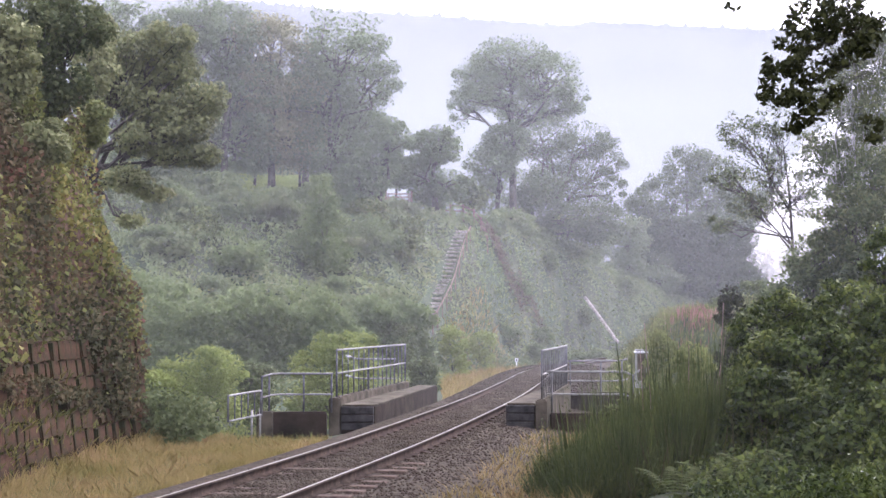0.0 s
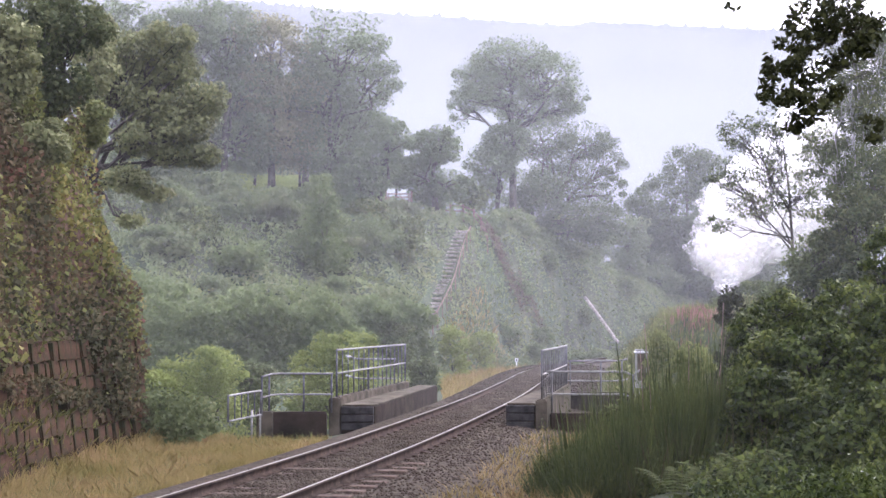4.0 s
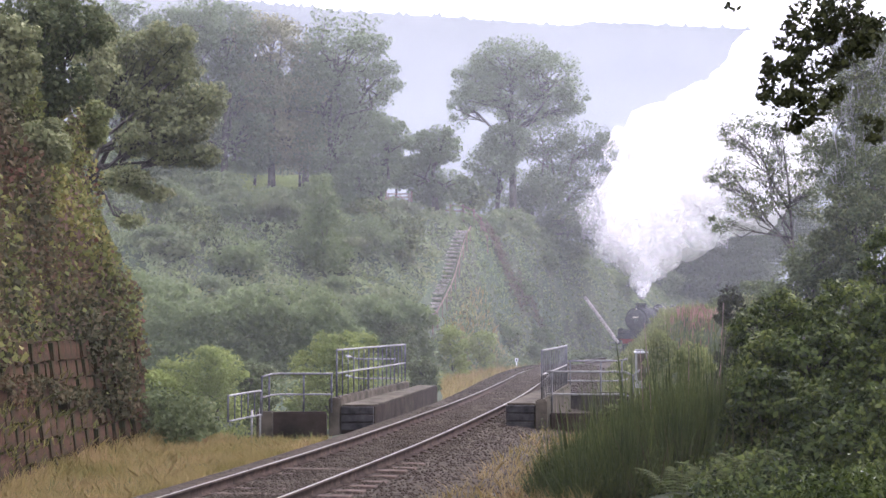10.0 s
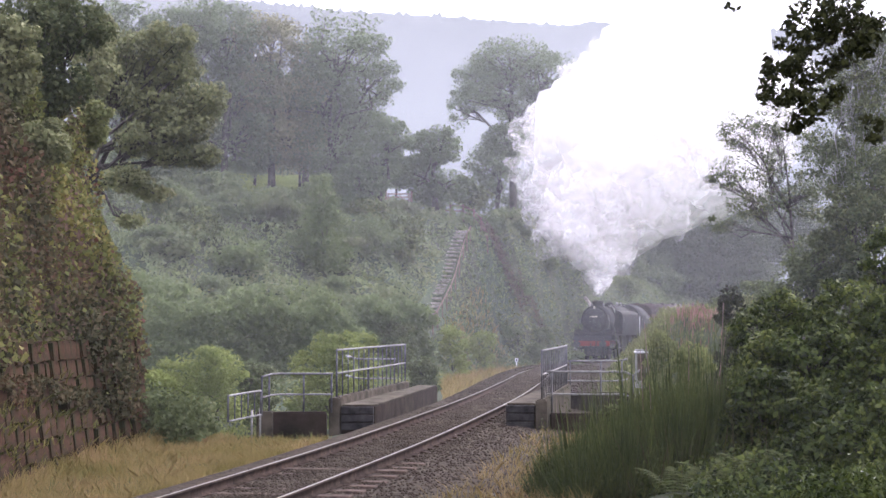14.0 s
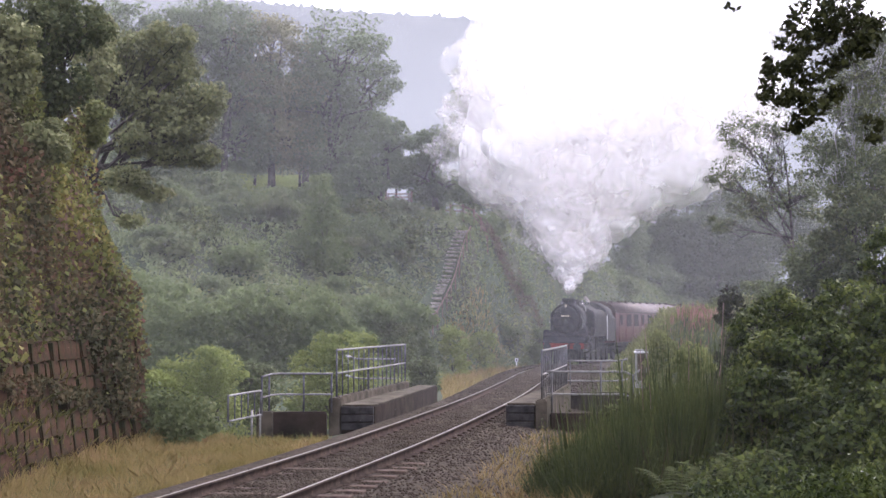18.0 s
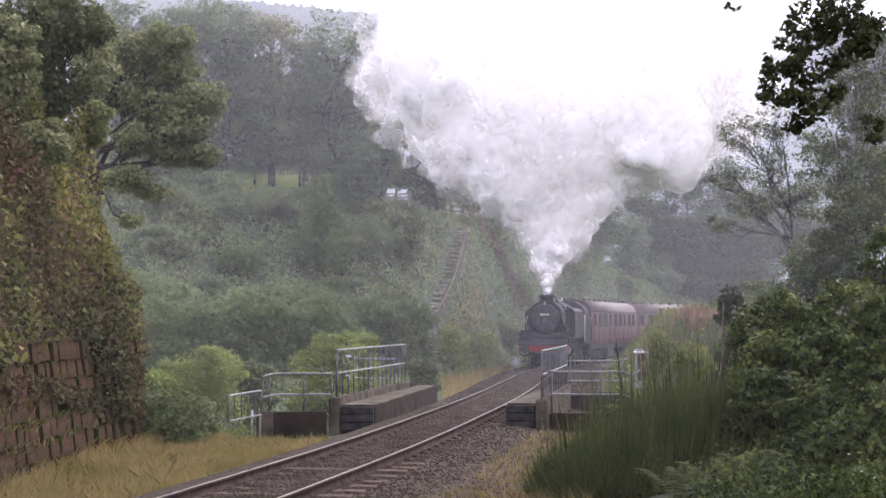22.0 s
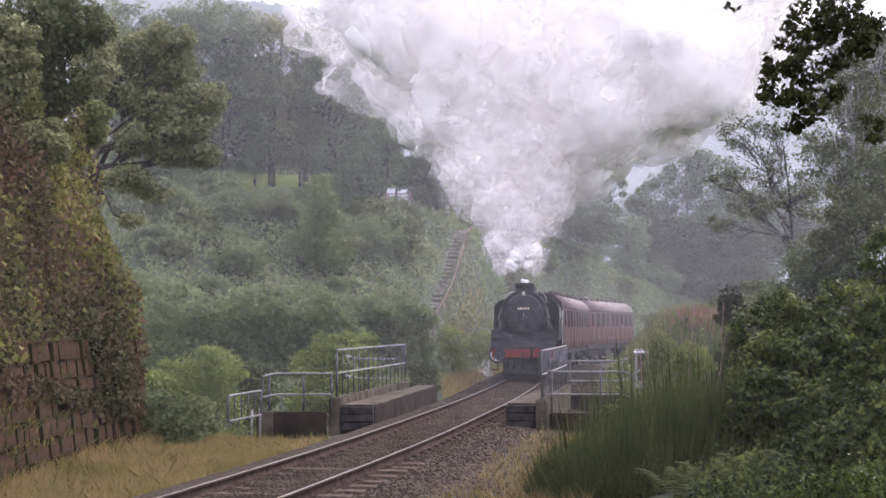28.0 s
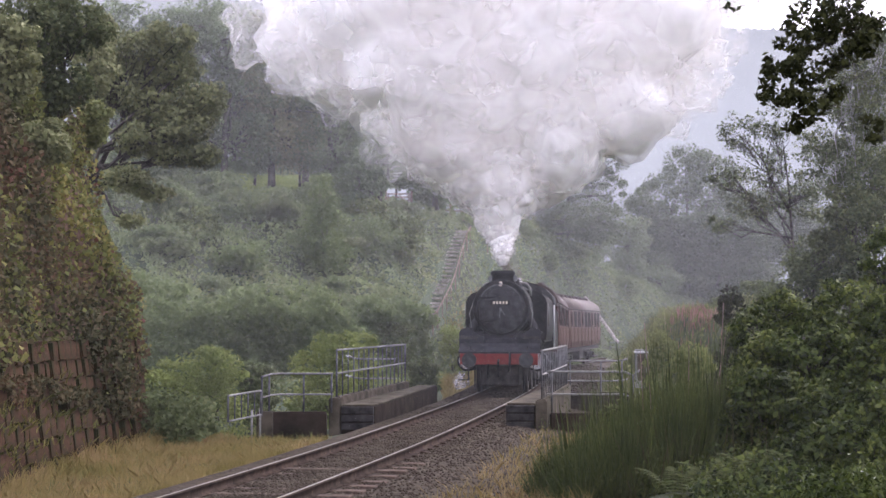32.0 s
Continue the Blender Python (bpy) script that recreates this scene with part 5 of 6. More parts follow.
# ---------- hillside steps, fences, drain ----------
def build_steps():
    n = 27
    a, b = Vector((-0.9, 82.4, 0)), Vector((1.18, 98.2, 0))
    stairs = tagged(new("hillside_steps"), "long flight of timber-edged earth steps up the hillside", "steps")
    for i in range(n):
        p = a.lerp(b, i / (n - 1))
        z = ground_at(p.x, p.y)[2] + 0.22
        part("riser", box(0.72, 0.07, 0.1, (p.x, p.y, z), 0.01), STEP_WOOD, stairs, "" if i else "weathered timber riser")
        part("tread", box(0.7, 0.48, 0.1, (p.x, p.y + 0.29, z - 0.05), 0.01), PATH, stairs)
    rail = tagged(new("steps_handrail"), "rusty brown handrail beside the hillside steps", "handrail")
    line = []
    for k in range(10):
        p = a.lerp(b, k / 9) + Vector((0.36 + 0.2 * k / 9, 0, 0))
        line.append(Vector(ground_at(p.x, p.y)))
        part("post", rod(line[-1] + Vector((0, 0, -0.3)), line[-1] + Vector((0, 0, 0.92)), 0.03), RUSTY, rail)
    part("rail", tube([p + Vector((0, 0, 0.92 + 0.04 * math.sin(k * 2))) for k, p in enumerate(line)], 0.034), RUSTY, rail)
    # rail fence at the head of the steps
    fence = tagged(new("rail_fence"), "weathered wooden rail fence on the brow of the hill", "fence")
    ends = [Vector(ground_at(x, y, 0.75)) for x, y in ((-0.4, 104.6), (0.5, 104.2), (1.36, 103.8), (2.05, 103.2), (2.5, 102.3), (2.9, 101.4))]
    for p in ends:
        part("post", box(0.11, 0.11, 1.5, (p.x, p.y, p.z - 0.35), 0.01), RUSTY, fence)
    for p, q in zip(ends, ends[1:]):
        for h in (0.25, -0.1):
            part("rail", rod(p + Vector((0, 0, h)), q + Vector((0, 0, h)), 0.04, seg=6), RUSTY, fence)
    gate = tagged(new("field_gate"), "dark weathered five-bar wooden field gate at the wood's edge", "gate")
    gate.matrix_basis = Matrix.Translation((-3.55, 100.5, 9.68))
    for i in range(5):
        part("bar", box(1.35, 0.04, 0.075, (0.67, 0, 0.05 + 0.2 * i), 0.008), RUSTY, gate)
    for x in (0.0, 1.34):
        part("upright", box(0.08, 0.05, 0.98, (x, 0, 0.42), 0.008), RUSTY, gate)
    for x0, x1 in ((0.04, 0.64), (1.3, 0.7)):
        part("brace", rod(Vector((x0, -0.03, 0.05)), Vector((x1, -0.03, 0.86)), 0.03, seg=6), RUSTY, gate)
    for x in (-0.15, 1.5):
        part("gate_post", box(0.13, 0.13, 1.7, (x, 0, 0.2), 0.01), RUSTY, gate)
    drain = tagged(new("hillside_trough"), "pale stone drain running down the slope", "drain")
    a, b = Vector((10.7, 117, 4.1)), Vector((12.75, 113.5, 0.75))
    for i in range(14):
        p, q = a.lerp(b, i / 14), a.lerp(b, (i + 0.94) / 14)
        part("stone", tube([p, q], 0.13, 6), PALE_STONE, drain)
    railing("low_railing", "short steel guard rail by the drain's foot", [(12.0, 112, 0.2), (12.9, 112, 0.2)], 0.6, (0.25,), (0, 0.5, 1), group="")


PALE_STONE = surface("pale_stone", (0.28, 0.25, 0.23), (0.48, 0.44, 0.4), 3, 0.9, bump=0.4)
PATH = surface("trodden_earth", (0.149, 0.154, 0.112), (0.273, 0.273, 0.198), 3, 0.95, bump=0.3)
STEP_WOOD = surface("weathered_timber", (0.163, 0.152, 0.133), (0.382, 0.352, 0.307), 6, 0.9, bump=0.5)
RUSTY = surface("rusty_tube", (0.14, 0.0944, 0.0795), (0.257, 0.179, 0.155), 6, 0.8, bump=0.3)
build_steps()


# ---------- rock cutting with ivy ----------
def face_x(y, z):
    """Where the leaning rock face stands."""
    y, z = np.asarray(y, dtype=float), np.asarray(z, dtype=float)
    x = -7.3 - 0.17 * np.clip(z, 0, None) - 0.02 * np.clip(z - 2, 0, None) ** 2 + 0.10 * bumps(y, z, 1.7) + 0.25 * bumps(y, z * 1.3, 0.6)
    return x - 1.6 * ease((y - 34.8) / 1.2) + 0.35 * ease((y - 31) / 3)


def build_cutting():
    ys, zs = np.arange(8, 37.6, 0.3), np.arange(-1.0, 7.2, 0.3)
    Y, Z = np.meshgrid(ys, zs)
    X = face_x(Y, Z)
    nx, nz = len(ys), len(zs)
    back = np.stack([np.full(nx, -11.0), ys, np.full(nx, 7.0)], 1)
    v = np.concatenate([np.stack([X.ravel(), Y.ravel(), Z.ravel()], 1), back])
    i = (np.arange(nz)[:, None] * nx + np.arange(nx - 1)[None]).ravel()
    f = np.stack([i, i + 1, i + 1 + nx, i + nx], 1)
    face = tagged(new("rock_face", mesh_np("rock_face", v, f, SANDSTONE, True)), "brown sandstone cutting face overgrown with ivy", "rock face", kind="structure")
    # coursed stonework at its foot
    rng = random.Random(8)
    block = bmesh.new()
    bmesh.ops.create_cube(block, size=1.0)
    bmesh.ops.bevel(block, geom=block.edges[:], offset=0.035, segments=2, affect="EDGES")
    bm = bpy.data.meshes.new("stone_block")
    block.to_mesh(bm)
    block.free()
    bm.materials.append(STONE)
    wall = tagged(new("stone_wall"), "rough coursed sandstone retaining wall at the cutting's foot", "wall", kind="structure")
    z = -0.55
    for course in range(7):
        h = rng.uniform(0.27, 0.38)
        y = 20.0 + rng.uniform(0, 0.5)
        while y < 34.6:
            l = rng.uniform(0.26, 0.75)
            if rng.random() > 0.02:
                x = -7.3 - 0.16 * max(0, z + h / 2) + 0.33 * float(ease((y - 31) / 3)) + 0.05 * float(bumps(np.array(y), np.array(1.0), 0.6))
                m = Matrix.Translation((x, y + l / 2, z + h / 2)) @ Euler((rng.uniform(-0.07, 0.07), rng.uniform(-0.2, -0.06), rng.uniform(-0.04, 0.04))).to_matrix().to_4x4() @ Matrix.Diagonal((0.8 + rng.uniform(0, 0.16), l * 1.0, h * 1.0, 1))
                part("stone", bm, None, wall, at=m)
            y += l
        z += h
    # ivy and other climbers hanging on the face
    r = np.random.default_rng(31)
    n = 60000
    y, zz = r.uniform(17, 36.4, n), r.uniform(0.0, 7.4, n)
    dens = 0.5 + 0.5 * bumps(y, zz, 0.8, 2.0)
    low = np.interp(y, [17, 26, 29, 32, 34], [1.6, 1.45, 1.1, 0.45, 0.0]) + 0.35 * bumps(y, zz, 0.7, 1.0)
    keep = (zz > low) & (r.random(n) < 0.25 + 0.75 * dens)
    y, zz, dens = y[keep], zz[keep], dens[keep]
    x = face_x(y, np.minimum(zz, 7.0)) + r.uniform(-0.05, 0.6, len(y)) * (0.12 + 1.5 * dens ** 1.6) + 0.08
    p = np.stack([x, y, zz], 1)
    pick = bumps(y, zz, 0.45, 4.0) + r.normal(size=len(y)) * 0.35
    out = np.array((0.8, -0.35, 0.35))
    for nm, lb, m, mt, sz in (("ivy", "brown-green ivy covering the rock face", pick < 0.18, IVY, 0.12), ("climbing_briar", "yellow-green climbing briars over the rock face", pick >= 0.18, IVY_GREEN, 0.125)):
        lv, lf = leaves(r, p[m], sz, out, 0.55, 0.75)
        tagged(new(nm, mesh_np(nm, lv, lf, mt)), lb, "climber", kind="stuff")
    # weeds in the joints and along the foot
    n = 4200
    y = r.uniform(19, 35, n)
    zz = np.interp(y, [19, 27, 32, 35], [1.6, 1.3, 0.7, 0.3]) - r.uniform(0, 1, n) ** 0.7 * np.clip(0.3 + 0.6 * bumps(y, y * 0, 1.9, 2.0), 0.08, 1.4)
    q = np.stack([-6.88 - 0.16 * np.clip(zz, 0, None) + 0.33 * ease((y - 31) / 3) + r.uniform(0, 0.16, n), y, zz], 1)
    lv, lf = leaves(r, q, 0.085, np.array((0.8, -0.3, 0.3)), 0.6, 0.7)
    tagged(new("wall_ivy", mesh_np("wall_ivy", lv, lf, IVY)), "dull brown-green ivy hanging over the wall's top", "climber", kind="stuff")
    n = 1300
    y = r.uniform(19, 34.5, n)
    zz = np.round(r.uniform(0, 4, n)) * 0.33 - 0.2 + r.normal(size=n) * 0.06
    q = np.stack([-6.92 - 0.16 * np.clip(zz, 0, None) + 0.33 * ease((y - 31) / 3) + r.uniform(0, 0.08, n), y, zz], 1)
    blades(r, q, 0.16, IVY_GREEN, "wall_weeds", "grass and moss tufts in the wall's joints", 0.8, 0.012)
    n = 2800
    y = r.uniform(18, 35.5, n)
    base = np.stack([face_x(y, np.zeros(n)) + r.uniform(0.2, 0.8, n), y, np.full(n, -0.5) + r.uniform(0, 0.1, n)], 1)
    blades(r, base, 0.32, GRASS, "wall_foot_grass", "dry grass along the foot of the wall", 0.4, 0.007)
    n = 4200
    y = r.uniform(33.5, 36.6, n)
    q = np.stack([r.uniform(-7.2, -5.2, n), y, -0.5 + r.uniform(0, 1, n) ** 1.5 * 1.1], 1)
    q[:, 2] *= np.clip(1.6 - (q[:, 0] + 7.2) * 0.5, 0.3, 1.6)
    lv, lf = leaves(r, q, 0.13, np.array((0.2, -0.6, 0.6)), 0.6, 0.7)
    tagged(new("nettle_patch", mesh_np("nettle_patch", lv, lf, SHRUB)), "light-green weeds at the end of the cutting", "weeds", kind="stuff")
    # rough slope of vegetation on top
    n = 9000
    y = r.uniform(18, 37, n)
    q = np.stack([r.uniform(-11, -8.2, n), y, np.zeros(n)], 1)
    q[:, 2] = ground_z(q[:, 0], q[:, 1]) + r.uniform(0, 0.6, n)
    lv, lf = leaves(r, q, 0.14, np.array((0.3, -0.3, 0.8)), 0.6)
    tagged(new("brow_undergrowth", mesh_np("brow_undergrowth", lv, lf, SHRUB)), "green undergrowth along the brow of the cutting", "undergrowth", kind="stuff")


STONE = surface("sandstone_block", (0.0347, 0.018, 0.0103), (0.0915, 0.0502, 0.0284), 2.2, 0.95, bump=0.8, fine=22, stain=(0.0251, 0.0268, 0.0114), stain_at=0.52)
build_cutting()


# ---------- broom, ferns and willowherb ----------
def build_broom():
    r = np.random.default_rng(51)
    # clumps of broom: (x, y, spread, height, stems)
    for i, (x, y, sp, h, n) in enumerate([(1.62, 22.8, 0.26, 0.6, 1100), (2.0, 22.6, 0.3, 0.78, 1500), (2.45, 23.4, 0.34, 0.86, 1700), (2.9, 24.0, 0.34, 1.02, 1800), (3.4, 25.0, 0.36, 1.05, 2000), (3.85, 25.6, 0.38, 1.1, 2000), (4.3, 25.4, 0.36, 1.0, 1700), (2.5, 21.4, 0.45, 0.9, 1500), (1.85, 21.2, 0.3, 0.7, 1000), (3.3, 21.8, 0.45, 1.1, 1500), (3.9, 22.4, 0.45, 1.15, 1500)]):
        foot = ground_at(x, y)
        top = tagged(new("broom_bush"), "tall dark-green broom with upright wiry stems", "shrub", "broom by the track")
        top.matrix_basis = Matrix.Translation(foot)
        q = r.normal(size=(n, 2)) * sp * 0.42
        hh = h * r.uniform(0.4, 1.25, n) * np.clip(1.15 - 0.35 * (q ** 2).sum(1) / sp ** 2, 0.4, 1.1) * np.where(r.random(n) < 0.06, 1.75, 1.0)
        base = np.stack([q[:, 0], q[:, 1], np.full(n, -0.05)], 1)
        tip = base + np.stack([q[:, 0] * 0.9 + r.normal(size=n) * 0.12, q[:, 1] * 0.9 + r.normal(size=n) * 0.12, hh], 1)
        a = r.uniform(0, 6.28, n)
        wd = np.stack([np.cos(a), np.sin(a), np.zeros(n)], 1) * r.uniform(0.003, 0.008, n)[:, None]
        mid = base * 0.45 + tip * 0.55 + r.normal(size=(n, 3)) * 0.02
        v = np.stack([base - wd, base + wd, mid + wd, tip, mid - wd], 1).reshape(-1, 3)
        part("foliage", mesh_np("foliage", v, np.arange(n * 5).reshape(-1, 5), BROOM), None, top)
        k = n * 2
        t = r.uniform(0.25, 0.95, k)[:, None]
        j = r.integers(0, n, k)
        c = base[j] * (1 - t) + tip[j] * t + r.normal(size=(k, 3)) * 0.025
        lv, lf = leaves(r, c, 0.055, np.array((0, 0, 0.2)), 1.0, 0.3)
        part("leafage", mesh_np("leafage", lv, lf, BROOM), None, top)
    # dead stems standing among the broom
    n = 130
    p = np.stack([r.uniform(2.2, 4.4, n), r.uniform(20.6, 23.4, n), np.zeros(n)], 1)
    p[:, 2] = ground_z(p[:, 0], p[:, 1])
    blades(r, p, 1.0, IVY, "dead_stems", "brown dead stems among the broom", 0.3, 0.006)
    # tall bare stalks
    for i, (x, y, h) in enumerate([(3.1, 23.5, 2.3), (2.95, 23.2, 1.9), (3.75, 24, 1.9), (4.6, 26, 2.45), (4.3, 24.5, 2.0), (4.0, 23.3, 1.7)]):
        f = ground_at(x, y)
        st = tagged(new("dry_stalk"), "thin dry dock stalk standing above the broom", "plant", "dry stalks")
        st.matrix_basis = Matrix.Translation(f)
        part("stalk", tube([(0, 0, -0.1), (0.03, 0, h * 0.5), (-0.06 + 0.05 * i, 0, h)], 0.006, 5), RUSTY, st)
    # ferns at the bottom of the picture
    for i, (x, y, s) in enumerate([(2.9, 19.6, 0.55), (3.5, 19.5, 0.6), (4.0, 19.8, 0.6), (4.5, 19.4, 0.55), (3.2, 19.0, 0.5), (4.9, 20.3, 0.6), (1.6, 19.6, 0.4)]):
        f = ground_at(x, y)
        fern = tagged(new("fern"), "green bracken fern arching from the ground", "fern", "ferns by the track")
        fern.matrix_basis = Matrix.Translation(f)
        for k in range(7):
            a = 2 * math.pi * k / 7 + r.uniform(-0.3, 0.3)
            vs, fs = [], []
            for m in range(16):
                t = (m + 1) / 16
                out, up = s * t * 1.05, s * (1.35 * t - 0.75 * t * t)
                c = np.array((math.cos(a) * out, math.sin(a) * out, up))
                d = np.array((-math.sin(a), math.cos(a), -0.15))
                ln = s * 0.36 * (1 - t) ** 0.7 + 0.01
                fw = np.array((math.cos(a), math.sin(a), 0.3)) * s * 0.035
                for sg in (-1, 1):
                    b = len(vs)
                    e = d * np.array((sg, sg, 1))
                    vs += [c - fw, c + e * ln + fw * 1.5, c + fw]
                    fs.append((b, b + 1, b + 2))
            part("frond", mesh_np("frond", vs, fs, FERN), None, fern)
    # willowherb gone to seed on the bank
    n = 280
    p = np.stack([r.normal(size=n) * 0.45 + 9.3, r.normal(size=n) * 0.9 + 57, np.zeros(n)], 1)
    p[:, 2] = ground_z(p[:, 0], p[:, 1]) + 0.1
    blades(r, p, 0.38, FIREWEED, "willowherb_patch", "pinkish willowherb gone to seed on the bank", 0.12, 0.022, "wildflowers")


build_broom()


# ---------- locomotive ----------
def arch(w, z0, z1, rise, n=9):
    """Outline of a body with a curved roof: width w, floor z0, eaves z1, rise of the roof."""
    out = [(-w / 2, z0), (w / 2, z0), (w / 2, z1)]
    for i in range(1, n):
        a = math.pi * i / n
        out.append((w / 2 * math.cos(a), z1 + rise * math.sin(a)))
    return out + [(-w / 2, z1)]


def barrel(r, y0, y1, z, seg=28, bm=None, r2=None):
    return rod((0, y0, z), (0, y1, z), r, r2, seg, bm)


def wheelset(parent, y, r, tread=0.7525, spokes=True):
    """Two wheels on an axle, turning together."""
    w = tagged(new("wheelset"))
    w.parent = parent
    w.matrix_basis = pose(0, y, r)
    part("axle", rod((-0.75, 0, 0), (0.75, 0, 0), 0.08, seg=8), UNDER, w)
    for s in (-1, 1):
        bm = rod((s * (tread - 0.06), 0, 0), (s * (tread + 0.06), 0, 0), r, seg=24)
        rod((s * (tread + 0.05), 0, 0), (s * (tread + 0.09), 0, 0), r * 0.25, seg=10, bm=bm)
        box(0.05, r * 0.5, r * 0.3, (s * (tread + 0.075), 0, -r * 0.55), 0.01, bm=bm)
        rod((s * (tread - 0.09), 0, 0), (s * (tread - 0.06), 0, 0), r + 0.03, seg=24, bm=bm)
        part("wheel", bm, UNDER, w)
    return w


def build_loco():
    """Front buffer beam at y = 0, running towards +y."""
    loco = tagged(new("steam_locomotive"), "black tank steam locomotive with a red buffer beam, hauling maroon coaches", "locomotive")
    sb = part("smokebox", barrel(0.9, -0.95, -3.0, 2.66, 36), SMOKEBOX, loco, "sooty black smokebox")
    bm = barrel(0.87, -0.95, -0.9, 2.66, 36)
    part("front_ring", bm, BLACK, sb)
    door = bmesh.new()
    bmesh.ops.create_uvsphere(door, u_segments=28, v_segments=12, radius=0.78)
    bmesh.ops.scale(door, vec=(1, 0.22, 1), verts=door.verts)
    for f in door.faces:
        f.smooth = True
    door = part("smokebox_door", join(door, pose(0, -0.9, 2.64)), SMOKEBOX, loco)
    bm = bmesh.new()
    for z in (2.27, 2.99):
        box(0.75, 0.03, 0.06, (0.3, -0.77, z), 0.01, bm=bm)
    rod((0.68, -0.8, 2.07), (0.68, -0.8, 2.97), 0.022, bm=bm)
    part("door_hinge", bm, BLACK, door)
    bm = rod((0, -0.8, 2.64), (0, -0.6, 2.64), 0.035, seg=8)
    rod((0, -0.63, 2.64), (0.02, -0.63, 2.36), 0.016, bm=bm)
    rod((0, -0.66, 2.64), (-0.14, -0.66, 2.44), 0.016, bm=bm)
    part("door_handle", bm, STEEL_DARK, door, "dull steel dart handles")
    plate = part("front_plate", box(0.62, 0.02, 0.15, (0, -0.72, 2.83), 0.005), BLACK, door)
    bm = bmesh.new()
    for i in range(5):
        box(0.055, 0.008, 0.085, (-0.2 + i * 0.1, -0.707, 2.83), bm=bm)
    part("raised_bar", bm, CREAM, plate, "cream raised bars")
    bm = tube([(0.68 * math.cos(a), -0.78, 2.72 + 0.68 * math.sin(a)) for a in np.linspace(0.35, math.pi - 0.35, 12)], 0.011)
    part("door_handrail", bm, STEEL_DARK, door)
    # chimney
    bm = bmesh.new()
    ring = []
    for r, z in [(0.56, 3.34), (0.44, 3.46), (0.36, 3.54), (0.34, 3.66), (0.37, 3.72), (0.395, 3.77), (0.395, 3.83), (0.36, 3.87), (0.27, 3.87), (0.27, 3.42)]:
        ring.append([bm.verts.new((r * math.cos(2 * math.pi * k / 20), r * math.sin(2 * math.pi * k / 20) - 1.85, z)) for k in range(20)])
    for a, b in zip(ring, ring[1:]):
        for k in range(20):
            bm.faces.new((a[k], a[(k + 1) % 20], b[(k + 1) % 20], b[k])).smooth = True
    part("chimney", bm, BLACK, loco)
    dome = bmesh.new()
    bmesh.ops.create_uvsphere(dome, u_segments=20, v_segments=10, radius=0.42)
    for f in dome.faces:
        f.smooth = True
    part("dome", join(dome, pose(0, -5.2, 3.44)), BLACK, loco)
    part("boiler", barrel(0.85, -3.0, -8.6, 2.68, 32, r2=0.9), BLACK, loco)
    bm = bmesh.new()
    for s in (-1, 1):
        rod((s * 0.14, -8.2, 3.5), (s * 0.14, -8.2, 3.86), 0.06, bm=bm)
    part("safety_valve", bm, CHROME, loco)
    # tanks, cab, bunker
    for s in (-1, 1):
        out = [(s * 0.92, 1.62), (s * 1.30, 1.62), (s * 1.335, 1.9), (s * 1.335, 2.86), (s * 1.3, 3.02), (s * 1.16, 3.17), (s * 0.92, 3.26), (s * 0.6, 3.3)]
        tank = part("side_tank", prism(out, 5.2, at=pose(0, -6.0, 0)), BLACK, loco, "curved black side water tank")
        part("tank_handrail", tube([(s * 1.37, -3.6, 2.1), (s * 1.38, -3.6, 2.85)], 0.014), CHROME, tank)
        bm = rod((s * 0.35, -3.6, 3.62), (s * 0.42, -8.4, 3.62), 0.02)
        part("pipe", bm, CHROME, loco)
    bm = prism(arch(2.67, 1.25, 2.9, 0.8), 2.5, at=pose(0, -9.85, 0))
    cab = part("cab", bm, BLACK, loco)
    part("cab_roof", prism([(x * 1.03, z + 0.03) for x, z in arch(2.67, 2.85, 2.91, 0.82)], 2.7, at=pose(0, -9.9, 0), smooth=True), SMOKEBOX, cab)
    for s in (-1, 1):
        part("cab_window", box(0.42, 0.03, 0.42, (s * 0.98, -8.585, 3.16), 0.02), GLASS, cab, "square front cab window")
        part("side_window", box(0.03, 0.9, 0.7, (s * 1.325, -9.8, 2.72), 0.02), GLASS, cab)
        part("cab_handrail", rod((s * 1.37, -8.75, 1.4), (s * 1.37, -8.75, 2.9), 0.022), WHITE, cab, "pale cab handrail")
    part("bunker", prism([(-1.335, 1.25), (1.335, 1.25), (1.335, 2.7), (0.9, 3.2), (-0.9, 3.2), (-1.335, 2.7)], 2.2, at=pose(0, -12.2, 0)), BLACK, loco)
    # running plate, apron, beam
    part("running_plate", box(2.62, 9.0, 0.06, (0, -6.6, 1.62), 0.01), BLACK, loco)
    apron = prism([(0, 1.25), (0, 1.31), (-1.15, 1.93), (-2.2, 1.93), (-2.2, 1.87), (-1.12, 1.87)], 2.5, at=pose(0, 0, 0, 0, 0, 90))
    part("front_apron", apron, PLATE_GREY, loco, "grey sooty sloping front footplate")
    edge = [(1.22, 1.99), (1.1, 2.04), (0.98, 2.03), (0.86, 1.96), (0.7, 1.84), (0.5, 1.76), (0.25, 1.71)]
    outline = [(-1.27, 1.42), (1.27, 1.42), (1.27, 1.9)] + edge + [(0, 1.7)] + [(-x, z) for x, z in edge[::-1]] + [(-1.27, 1.9)]
    panel = part("apron_panel", prism(outline, 0.06, at=pose(0, -0.5, 0)), PLATE_GREY, loco, "grey sooty upright plate hollowed round the smokebox")
    # thin dark strips imitate the shade inside step recesses
    for s in (-1, 1):
        part("step_recess", box(0.5, 0.02, 0.09, (s * 0.98, -0.455, 1.74), 0.01), UNDER, panel)
    beam = part("buffer_beam", box(2.4, 0.06, 0.34, (0, -0.03, 1.08), 0.01), BEAM_RED, loco, "bright red buffer beam")
